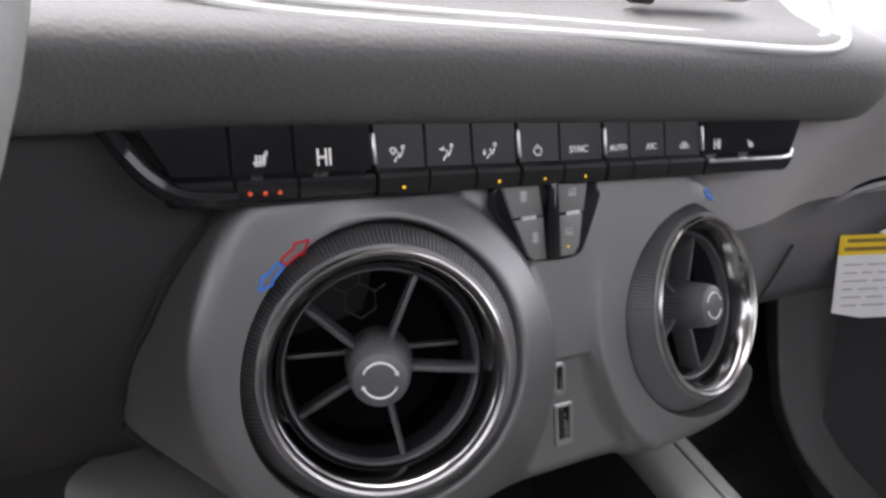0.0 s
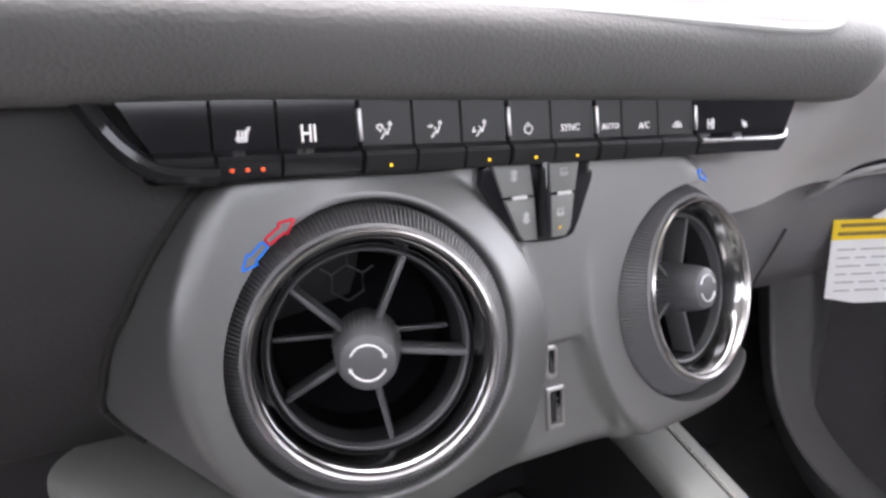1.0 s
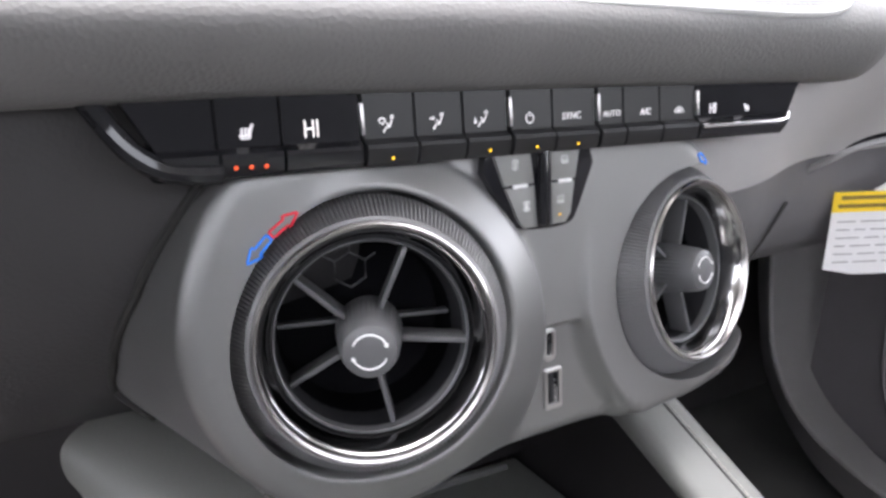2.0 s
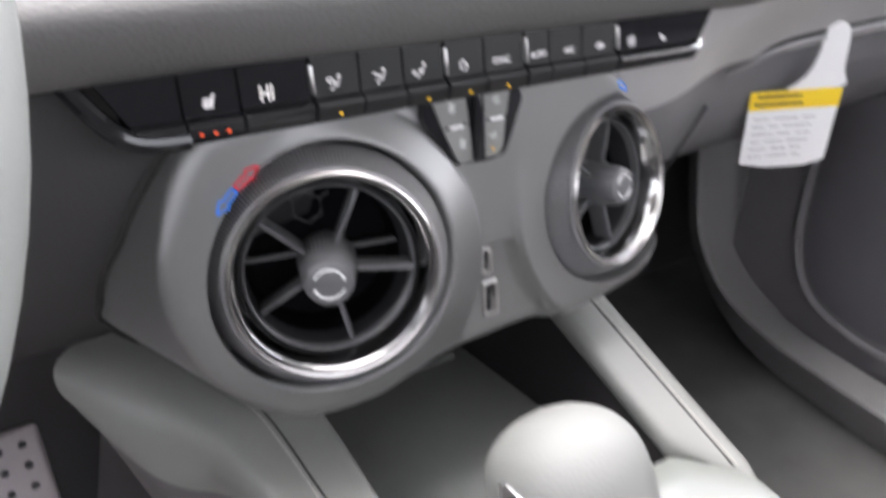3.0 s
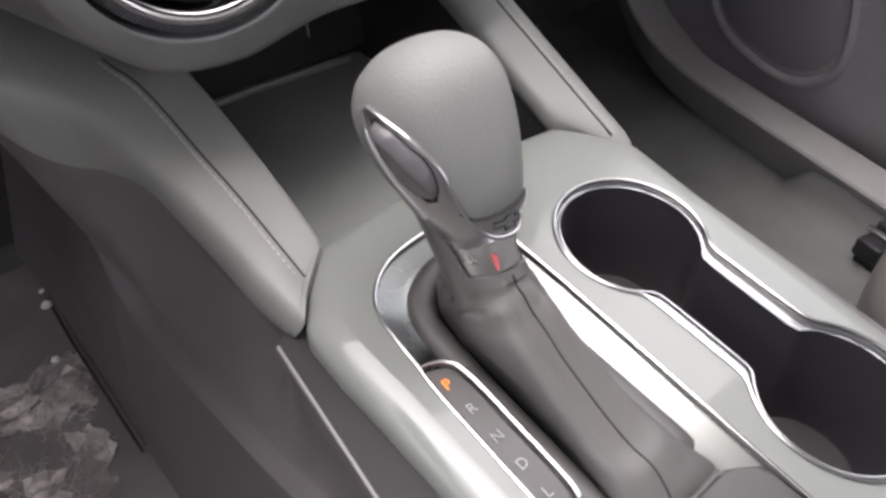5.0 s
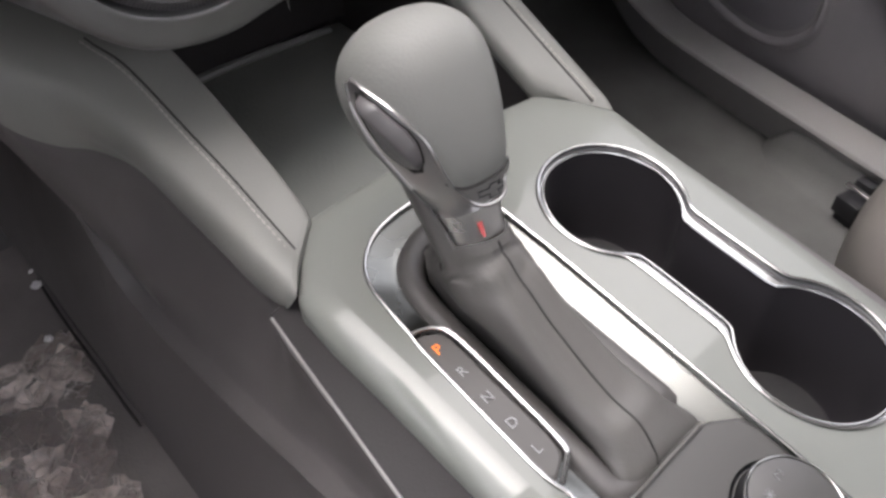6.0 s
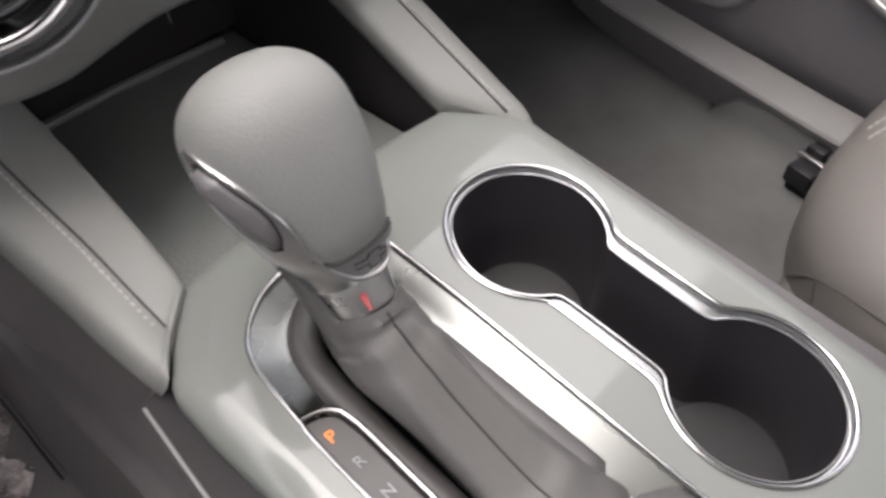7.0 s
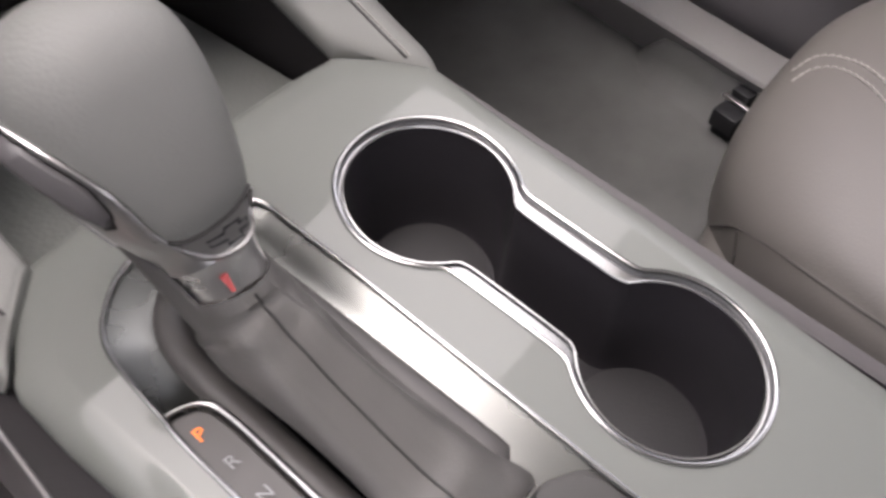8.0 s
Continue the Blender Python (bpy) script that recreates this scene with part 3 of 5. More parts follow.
# ---- air vents ----
def air_vent(m, label, lean):
    v = thing("air_vent", label, "air vent", "round centre vents")
    n = 760
    rings = []
    knurl = [(0.0545 - 0.0070 * k / 14, -0.0130 + 0.0112 * k / 14) for k in range(15)]
    for row, (r, z) in enumerate([(0.0510, -0.034), (0.0548, -0.0180), (0.0550, -0.0155), *knurl, (0.0464, -0.0010), (0.0440, -0.0016)]):
        ring = []
        for k in range(n):
            a = 2 * math.pi * k / n
            rib = (0.0022 if k % 4 < 2 else 0.0) + (0.0004 if row % 2 else 0.0) if -0.0160 < z < -0.002 else 0.0
            ring.append(m @ Vector(((r - rib) * math.cos(a), (r - rib) * math.sin(a), z)))
        rings.append(ring)
    part("knurled_barrel", loft(rings, True, False, False), KNURL, v, "black finely ribbed rotating barrel", flat_angle=20)
    part("bezel_ring", revolve([(0.0456, -0.004), (0.0462, -0.002), (0.0459, 0.0), (0.0449, 0.0010), (0.0438, 0.0006), (0.0431, -0.0007), (0.0428, -0.0014)], m, 96), RING, v, "polished chrome ring")
    part("inner_cone", revolve([(0.0430, -0.0012), (0.0421, -0.0020), (0.0412, -0.0040), (0.0400, -0.0075), (0.0392, -0.0105), (0.0388, -0.0125)], m, 96), RING_DARK, v, "dark mirror-bright inner cone")
    part("inner_sleeve", revolve([(0.0400, -0.0110), (0.0392, -0.0125), (0.0385, -0.0135), (0.0380, -0.0128), (0.0374, -0.0138), (0.0366, -0.022), (0.0355, -0.030)], m, 64), VENT, v, "matt black throat", flat_angle=50)
    # Shade deep in the throat comes from the near-black colour.
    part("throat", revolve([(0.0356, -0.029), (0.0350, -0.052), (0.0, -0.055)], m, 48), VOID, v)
    part("inner_ring", revolve([(0.0384, -0.0130), (0.0378, -0.0115), (0.0371, -0.0120), (0.0368, -0.0170)], m, 64), VANE, v)
    mh = m @ pose(0, 0, -0.022) @ pose(0, 0, 0, *lean) @ pose(0, 0, 0.022)
    for k in range(5):
        a = radians(66 + 72 * k)
        q = mh @ pose(0, 0, 0, 0, 0, math.degrees(a)) @ pose(0.0245, 0, -0.0205)
        part("vane", rbox((0.027, 0.0020, 0.012), q, 0.0006), VANE, v)
    part("rear_bar", rbox((0.070, 0.0016, 0.006), m @ pose(0, 0.003, -0.034), 0.0003), VANE, v)
    hexes = []
    cell = [Vector((-0.0040 + 0.0072 * math.cos(radians(30 + 60 * k)), 0.0225 + 0.0072 * math.sin(radians(30 + 60 * k)), -0.038)) for k in range(6)]
    arms = [(cell[1], cell[1] + Vector((0, 0.0050, 0))), (cell[2], cell[2] + Vector((-0.0045, 0.0028, 0))), (cell[0], cell[0] + Vector((0.0045, 0.0028, 0)))]
    hexes.append(tube([m @ q for q in cell], 0.0004, closed=True, n=5))
    hexes += [tube([m @ a, m @ b], 0.0004, n=5) for a, b in arms]
    part("honeycomb", joined(hexes), VANE, v)
    n = 80
    rings = []
    for r, z in [(0.0110, -0.034), (0.0130, -0.028), (0.0135, -0.0225), (0.0130, -0.0200), (0.0124, -0.0120), (0.0112, -0.0030), (0.0104, 0.0)]:
        rings.append([mh @ Vector(((r - (0.0007 if k % 2 and -0.024 < z < -0.004 else 0)) * math.cos(2 * math.pi * k / n), (r - (0.0007 if k % 2 and -0.024 < z < -0.004 else 0)) * math.sin(2 * math.pi * k / n), z)) for k in range(n)])
    hub = part("hub", loft(rings, True, True, False), HUB, v, "grey knob with a ribbed flank", flat_angle=40)
    part("hub_cap", revolve([(0.0104, 0.0), (0.0101, 0.0009), (0.0094, 0.0014), (0.0, 0.0016)], mh, 48), HUB, hub)
    marks = []
    for a0 in (25, 205):
        arc = [mh @ Vector((0.0066 * math.cos(radians(a0 + t * 130 / 16)), 0.0066 * math.sin(radians(a0 + t * 130 / 16)), 0.0017)) for t in range(17)]
        marks.append(tube(arc, 0.00038, n=5))
        a = radians(a0)
        tip = Vector((math.cos(a) * 0.0066, math.sin(a) * 0.0066, 0.0017))
        tq = Vector((math.sin(a), -math.cos(a), 0))
        rq = Vector((math.cos(a), math.sin(a), 0))
        poly = [tip + rq * 0.0011, tip - rq * 0.0011, tip + tq * 0.0016]
        b2 = bmesh.new()
        b2.faces.new([b2.verts.new(mh @ (p + Vector((0, 0, 0.0003)))) for p in poly])
        marks.append(b2)
    part("turn_mark", joined(marks), WHITE, hub, "white printed turning arrows")
    return v


air_vent(POSES[0], "round black air vent with chrome ring on the driver side", (4.5, -8.5, 0))
air_vent(POSES[1], "round black air vent with chrome ring on the passenger side", (0, 0, 0))


# ---- usb sockets ----
def usb(x, z, w, h, r, name, label, tongue):
    p = pod_point(x, z, 0.0)
    m = frame_at(p, (1, 0, 0), (0, 0.08, 1))
    u = thing(name, label, "socket")

    def slot(w, h, r):
        pts = []
        for sx, sy, a0 in ((1, 1, 0), (-1, 1, 90), (-1, -1, 180), (1, -1, 270)):
            for k in range(7):
                a = radians(a0 + 15 * k)
                pts.append(Vector((sx * (w / 2 - r) + r * math.cos(a), sy * (h / 2 - r) + r * math.sin(a))))
        return pts

    o, i2 = slot(w + 0.0008, h + 0.0008, r), slot(w - 0.0032, h - 0.0036, max(0.0004, r - 0.0018))
    rings = [[m @ Vector((*q, -0.002)) for q in o], [m @ Vector((*q, 0.0008)) for q in o], [m @ Vector((*q, 0.0012)) for q in inset(o, 0.0005)], [m @ Vector((*q, 0.0009)) for q in i2], [m @ Vector((*q, -0.0005)) for q in i2]]
    part("frame", loft(rings, True, False, False), SATIN, u, "satin metal frame", flat_angle=50)
    part("cavity", prism(i2, m @ pose(0, 0, -0.003), 0.0030), VOID, u)
    part("tongue", rbox((tongue, h - 0.006, 0.0015), m @ pose(-tongue * 0.4, 0, 0.0002), 0.0002), VENT, u)
    if tongue > 0.0015:
        for k in range(4):
            part("contact", rbox((0.0005, 0.0011, 0.0006), m @ pose(tongue * 0.2, -0.0042 + 0.0028 * k, 0.0011), 0.0), SATIN, u)


usb(0.2205, 0.6135, 0.0066, 0.0150, 0.0032, "usb_c_socket", "small oval charging socket with a satin frame", 0.0012)
usb(0.2222, 0.5920, 0.0096, 0.0195, 0.0016, "usb_a_socket", "rectangular charging socket with a satin frame", 0.0026)

# ---- switch cluster in the valley ----
sw = thing("switch_cluster", "black tapered switch cluster with four grey keys", "switch panel")
line = [(0.1810, 0.7075), (0.2540, 0.7075), (0.2400, 0.6730), (0.2350, 0.6665), (0.2065, 0.6680), (0.2010, 0.6730)]
line = smooth_line([Vector(p) for p in line], 2)
msw = frame_at((0, 0.2515, 0.67), (1, 0, 0), (0, 0.05, 1))


def sx(x):
    return 0.012 + (x - 0.012) * 0.966


def on_switch(pts):
    return [Vector((sx(p[0]), 0.745 + (p[1] - 0.745) * 0.966 - 0.67)) for p in pts]


part("bezel", prism(on_switch(line), msw @ pose(0, 0, -0.006), 0.0072, 0.0006), PIANO, sw, "gloss black tapered surround")
keys = [[(0.1915, 0.7050), (0.2115, 0.7050), (0.2140, 0.6885), (0.1980, 0.6885)], [(0.1985, 0.6875), (0.2142, 0.6875), (0.2158, 0.6690), (0.2090, 0.6690), (0.2060, 0.6715)],
        [(0.2225, 0.7050), (0.2400, 0.7050), (0.2370, 0.6885), (0.2230, 0.6885)], [(0.2232, 0.6875), (0.2366, 0.6875), (0.2345, 0.6730), (0.2315, 0.6690), (0.2238, 0.6690)]]
for k in keys:
    part("key", prism(on_switch(k), msw @ pose(0, 0, 0.0011), 0.0016, 0.0005), SWITCH, sw, "grey satin key")
part("fin", rbox((0.0048, 0.034, 0.006), msw @ pose(sx(0.2182), 0.0195, 0.003), 0.001), PIANO, sw)
for x in (0.2060, 0.2305):
    part("bar_lamp", rbox((0.0075, 0.0016, 0.0008), msw @ pose(sx(x), 0.0200, 0.0030), 0.0003), WHITE, sw, "white bar")
part("indicator", revolve([(0.0, 0.0005), (0.0005, 0.0004), (0.0006, 0.0)], msw @ pose(sx(0.2280), 0.0055, 0.0027), 10), LIT_AMBER, sw)


def stroke(m, lines, r, material, name, parent, label=""):
    """A pictogram of thin strokes; lines are lists of (x, y) in millimetres."""
    bms = [tube([m @ Vector((x / 1000, y / 1000, 0)) for x, y in ln], r, n=5) for ln in lines]
    part(name, joined(bms), material, parent, label)


def circle(cx, cy, r, a0=0, a1=360, n=14):
    return [(cx + r * math.cos(radians(a0 + (a1 - a0) * k / n)), cy + r * math.sin(radians(a0 + (a1 - a0) * k / n))) for k in range(n + 1)]


for x, z, kind in ((0.2035, 0.6975, 0), (0.2095, 0.6790, 0), (0.2305, 0.6975, 1), (0.2285, 0.6800, 1)):
    m2 = msw @ pose(sx(x), 0.745 + (z - 0.745) * 0.966 - 0.67, 0.0028)
    if kind == 0:
        stroke(m2, [circle(dx, dy, 0.75) for dx, dy in ((-0.8, 1.1), (0.8, 1.1), (-0.8, -1.1), (0.8, -1.1))] + [[(0, -2.4), (0, 2.4)]], 0.00016, WHITE, "pictogram", sw)
    else:
        stroke(m2, [[(-2, -1.2), (-1.6, 1.3), (1.6, 1.3), (2, -1.2), (-2, -1.2)], [(-0.8, -2), (-0.8, 0.4)], [(0.8, -2), (0.8, 0.4)]], 0.00016, WHITE, "pictogram", sw)

# ---- climate control strip ----
cl = thing("climate_panel", "gloss black climate control strip with backlit keys", "control panel")
keyprof = [(0.2530, 0.7370), (0.2512, 0.7370), (0.2488, 0.7160), (0.2478, 0.7152), (0.2462, 0.7143), (0.2456, 0.7128), (0.2462, 0.7085), (0.2475, 0.7062), (0.2530, 0.7058)]
TILT_Z = -0.022  # the strip drops slightly towards the passenger


def key_rows(x0, x1, cut0=0.0, cut1=0.0):
    rows = []
    for k, (x, e) in enumerate(((x0, 0.0007), (x0 + 0.0004, 0.0), (x1 - 0.0004, 0.0), (x1, 0.0007))):
        c = cut0 if k < 2 else cut1
        rows.append([Vector((x + c * (z - 0.718), y + e, z + TILT_Z * (x - 0.09))) for y, z in keyprof])
    return rows


def key_face(x, z):
    """Pose on the front of a key."""
    y = 0.2505 + (0.7298 - z) / 0.0138 * (0.2488 - 0.2505)
    return frame_at((x, y - 0.0003, z + TILT_Z * (x - 0.09)), (1, 0, 0), (0, 0.12, 1))


spans = [(0.0565, 0.0768, PIANO), (0.0772, 0.0986, PIANO), (0.0990, 0.1280, PIANO), (0.1290, 0.1500, BUTTON), (0.1504, 0.1710, BUTTON), (0.1714, 0.1922, BUTTON), (0.1935, 0.2146, BUTTON),
         (0.2150, 0.2384, BUTTON), (0.2398, 0.2542, BUTTON), (0.2546, 0.2764, BUTTON), (0.2768, 0.3000, BUTTON), (0.3010, 0.3700, PIANO)]
keyobs = []
for k, (a, b, ma) in enumerate(spans):
    keyobs.append(part("key", loft(key_rows(a, b, -0.55 if k == 0 else 0.0, 0.62 if k == 11 else 0.0)), ma, cl, "gloss black glass key" if ma is PIANO else "satin black key", flat_angle=25))
part("backing", rbox((0.312, 0.010, 0.026), pose(0.2130, 0.2570, 0.7155, 0, 1.26, 0), 0.002), VOID, cl)
corner = [(0.0400, 0.2545, 0.7345), (0.0420, 0.2535, 0.7310), (0.0465, 0.2510, 0.7235), (0.0515, 0.2490, 0.7165), (0.0590, 0.2480, 0.7108), (0.0690, 0.2478, 0.7092), (0.0775, 0.2478, 0.7088)]
part("corner_trim", tube(smooth_line(corner, 3, False), 0.0037, n=10), PIANO, cl, "gloss black swept end piece")
for x in (0.1283, 0.1928, 0.2391, 0.3005):
    part("divider", rbox((0.0016, 0.0024, 0.0115), pose(x + 0.0003, 0.2495, 0.7232 + TILT_Z * (x - 0.09), -7), 0.0006), SATIN, cl, "satin metal divider")
lip = [(0.3010, 0.2446, 0.7128 + TILT_Z * 0.211), (0.355, 0.2446, 0.7128 + TILT_Z * 0.265), (0.362, 0.2450, 0.7136 + TILT_Z * 0.272), (0.366, 0.2470, 0.7165 + TILT_Z * 0.276)]
part("chrome_lip", tube(lip, 0.0011, n=8), CHROME, cl, "thin chrome lip")

# printing on the keys
SEATI = [[(-2.2, -1.2), (-1.6, -2.2), (1.2, -2.2), (2.6, 2.4)], [(-1.2, 1.2), (-1.5, -0.6), (-0.9, -1.4)], [(0, 1.2), (-0.3, -0.6), (0.2, -1.4)], [(1.1, 1.2), (0.8, -0.6), (1.2, -1.4)], [(-2.2, -1.2), (1.1, -1.4), (2.0, 2.2)]]
part("seat_sign", joined([tube([key_face(0.0868, 0.7210) @ Vector((x / 1000, y / 1000, 0)) for x, y in ln], 0.0004, n=5) for ln in SEATI]), LIT_ICON, keyobs[1], "lit heated seat sign")
part("reading", lettering("HI", 0.0086, key_face(0.1095, 0.7205) @ Matrix.Diagonal((0.72, 1, 1, 1)), shear=0.02), LIT_WHITE, keyobs[2], "lit white HI reading")
part("reading", lettering("HI", 0.0070, key_face(0.3118, 0.7200) @ Matrix.Diagonal((0.72, 1, 1, 1)), shear=0.05), LIT_ICON, keyobs[11], "lit HI reading")
part("seat_sign", joined([tube([key_face(0.3365, 0.7200) @ Vector((-x / 1400, y / 1400, 0)) for x, y in ln], 0.0003, n=5) for ln in SEATI]), LIT_ICON, keyobs[11])
MAN = [circle(1.7, 2.3, 0.45, n=8), [(1.6, 1.4), (0.6, -0.6), (-0.4, -0.4), (-1.4, -1.9)], [(0.6, -0.6), (-0.2, 1.0)]]
AIR = [[circle(-1.6, 1.1, 1.1, 20, 160), [(-2.6, 1.5), (-1.6, 0.3), (-0.6, 1.5)]], [[(-2.6, 1.4), (-1.0, 1.4)], [(-1.5, 1.9), (-0.9, 1.4), (-1.5, 0.9)]], [[(-2.4, 0.9), (-2.4, -0.7)], [(-2.9, -0.2), (-2.4, -0.8), (-1.9, -0.2)]]]
for k, (x, extra) in enumerate(zip((0.1386, 0.1596, 0.1797), AIR)):
    part("airflow_sign", joined([tube([key_face(x, 0.7205) @ Vector((a / 800, b / 800, 0)) for a, b in ln], 0.00032, n=5) for ln in MAN + extra]), LIT_ICON, keyobs[3 + k])
part("power_sign", joined([tube([key_face(0.2030, 0.7203) @ Vector((a / 1000, b / 1000, 0)) for a, b in ln], 0.00028, n=5) for ln in [circle(0, 0, 1.9, 120, 420, 20), [(0, 0.6), (0, 2.7)]]]), LIT_ICON, keyobs[6])
part("word", lettering("SYNC", 0.0040, key_face(0.2248, 0.7203), shear=0.1), LIT_ICON, keyobs[7])
part("word", lettering("AUTO", 0.0036, key_face(0.2474, 0.7203), shear=0.1), LIT_ICON, keyobs[8])
part("word", lettering("A/C", 0.0040, key_face(0.2676, 0.7203), shear=0.1), LIT_ICON, keyobs[9])
part("recirculation_sign", joined([tube([key_face(0.2890, 0.7203) @ Vector((a / 1000, b / 1000, 0)) for a, b in ln], 0.00026, n=5) for ln in [[(-2.8, -0.9), (-2.8, 0.1), (-1.6, 0.3), (-0.8, 1.3), (1.2, 1.3), (2.0, 0.2), (2.9, 0), (2.9, -0.9), (-2.8, -0.9)], circle(0.2, 0.1, 0.6, n=8)]]), LIT_ICON, keyobs[10])


def lamp(x, z, ma, parent, r=0.0006):
    part("indicator", revolve([(0.0, 0.0005), (r * 0.8, 0.0003), (r, -0.0004)], frame_at((x, 0.2459, z + TILT_Z * (x - 0.09)), (1, 0, 0), (0, 0, 1)), 10), ma, parent)


for x in (0.0818, 0.0869, 0.0920):
    lamp(x, 0.7098, LIT_RED, keyobs[1], 0.0008)
for x, k in ((0.1392, 3), (0.1819, 5), (0.2048, 6), (0.2266, 7)):
    lamp(x, 0.7090, LIT_AMBER, keyobs[k], 0.0006)

# ---- hanging tag ----
tag = thing("hang_tag", "white paper tag with yellow heading hanging from the glovebox grip", "tag")
mt = frame_at((0.621, 0.3285, 0.591), (0.88, -0.475, 0.02), (-0.10, 0.04, 1.0))
card = [(-0.041, 0.034), (0.041, 0.034), (0.037, -0.030), (0.018, -0.035), (-0.018, -0.035), (-0.043, -0.030)]
hook = smooth_line([Vector(p) for p in ((-0.014, 0.034), (-0.002, 0.0385), (0.009, 0.049), (0.015, 0.064), (0.0165, 0.080), (0.0200, 0.0880), (0.028, 0.0905), (0.036, 0.088), (0.0400, 0.078), (0.0392, 0.060), (0.0400, 0.047), (0.0445, 0.040), (0.0430, 0.034))], 2)
part("card", prism([Vector(p) for p in card], mt, 0.0006), PAPER, tag)
part("hook", prism(hook, mt @ pose(0, 0, -0.0004), 0.0006), PAPER, tag)
part("heading", prism([Vector(p) for p in ((-0.0414, 0.0345), (0.0414, 0.0345), (0.0405, 0.018), (-0.0418, 0.018))], mt @ pose(0, 0, 0.0007), 0.0003), YELLOW, tag, "yellow heading band")
for k in range(2):
    part("print_bar", rbox((0.040 + 0.004 * k, 0.0030, 0.0002), mt @ pose(-0.015, 0.0298 - 0.0068 * k, 0.0011), 0), INK, tag)
for k in range(6):
    x = -0.036
    for w in ((0.015, 0.022, 0.012), (0.011, 0.009, 0.026), (0.02, 0.012, 0.014), (0.009, 0.017, 0.019), (0.016, 0.014, 0.01), (0.013, 0.02, 0.007))[k]:
        part("print_bar", rbox((w, 0.0011, 0.0002), mt @ pose(x + w / 2, 0.010 - 0.0068 * k, 0.0008), 0), FAINT, tag)
        x += w + 0.004


# ---- centre console ----
def zt(y):
    """Height of the console's top face."""
    return 0.479 + 0.12 * (y - 0.084)


con = thing("centre_console", "silver-grey centre console with padded flanks and a storage bin", "console")
REAR = -0.42


def v2(pts):
    return [Vector(p) for p in pts]


left_half = [(0.2205, 0.1885), (0.165, 0.1875), (0.1355, 0.1845), (0.1185, 0.1655), (0.1035, 0.1460), (0.1030, 0.120), (0.1045, 0.09), (0.1060, 0.02), (0.1100, -0.06), (0.1140, -0.16), (0.1150, REAR)]
trim_line = left_half + [(mirror(x), y) for x, y in left_half[::-1][:-1]]
trim_line = resample(v2(trim_line), 0.006)

# gate opening, label and rear panel outlines
gate_raw = [(0.2205, 0.1380), (0.2150, 0.1500), (0.2040, 0.1575), (0.1900, 0.1600), (0.1732, 0.1590), (0.1580, 0.1555), (0.1470, 0.1490), (0.1385, 0.1405), (0.1340, 0.1310), (0.1322, 0.1150), (0.1312, 0.0960),
            (0.1298, 0.0900), (0.1292, 0.0500), (0.1285, 0.0110), (0.1310, 0.0050), (0.1325, -0.0160), (0.1335, -0.10), (0.2180, -0.10), (0.2190, -0.03)]
gate_line = resample(smooth_line(v2(gate_raw), 1), 0.004)


def peanut(cx, ya, yb, r, neck, soft):
    """Two round cups joined by a neck."""
    pts = []
    a0 = math.asin(neck / r)
    cut = radians(soft)
    for k in range(41):
        a = -math.pi / 2 + a0 + cut + (2 * math.pi - 2 * a0 - 2 * cut) * k / 40
        pts.append(Vector((cx + r * math.cos(a), ya + r * math.sin(a))))
    ym = ya - r * math.cos(a0) - 0.0015
    yn = yb + r * math.cos(a0) + 0.0015
    pts += [Vector((cx - neck - 0.0006, ym)), Vector((cx - neck, ym - 0.005)), Vector((cx - neck, yn + 0.005)), Vector((cx - neck - 0.0006, yn))]
    for k in range(41):
        a = math.pi / 2 + a0 + cut + (2 * math.pi - 2 * a0 - 2 * cut) * k / 40
        pts.append(Vector((cx + r * math.cos(a), yb + r * math.sin(a))))
    pts += [Vector((cx + neck + 0.0006, yn)), Vector((cx + neck, yn + 0.005)), Vector((cx + neck, ym - 0.005)), Vector((cx + neck + 0.0006, ym))]
    return resample(smooth_line(pts, 2), 0.003)


CUPX, CUPA, CUPB = 0.2740, 0.0965, -0.0262
cup_line = peanut(CUPX, CUPA, CUPB, 0.0412, 0.0268, 4)
cup_in = peanut(CUPX, CUPA, CUPB, 0.0380, 0.0188, 2)


def trim_z(x, y, d):
    R = 0.016
    drop = 0.0
    if d < R:
        drop = R - math.sqrt(max(0.0, R * R - (R - d) ** 2))
        k = min(1.0, max(0.0, (y - 0.11) / 0.06))
        drop *= 0.75 - 0.5 * k * k * (3 - 2 * k)
    return zt(y) - drop


part("top_trim", plate(trim_line, [gate_line, cup_line], trim_z, (0.001, 0.0025, 0.005, 0.009, 0.0160), 0.012, 0.006), TRIM, con, "glossy silver-grey painted trim", flat_angle=40)
on = lambda pts, dz: [Vector((p.x, p.y, zt(p.y) + dz)) for p in pts]
part("gate_edge", tube(on(gate_line, 0.0002), 0.0011, closed=True, n=8), RIMS, con, "thin bright gate edging")

# gate floor
gf = resample(gate_line, 0.005)


def gate_z(x, y, d):
    return zt(y) - 0.0035 - 0.006 * min(1.0, d / 0.016)


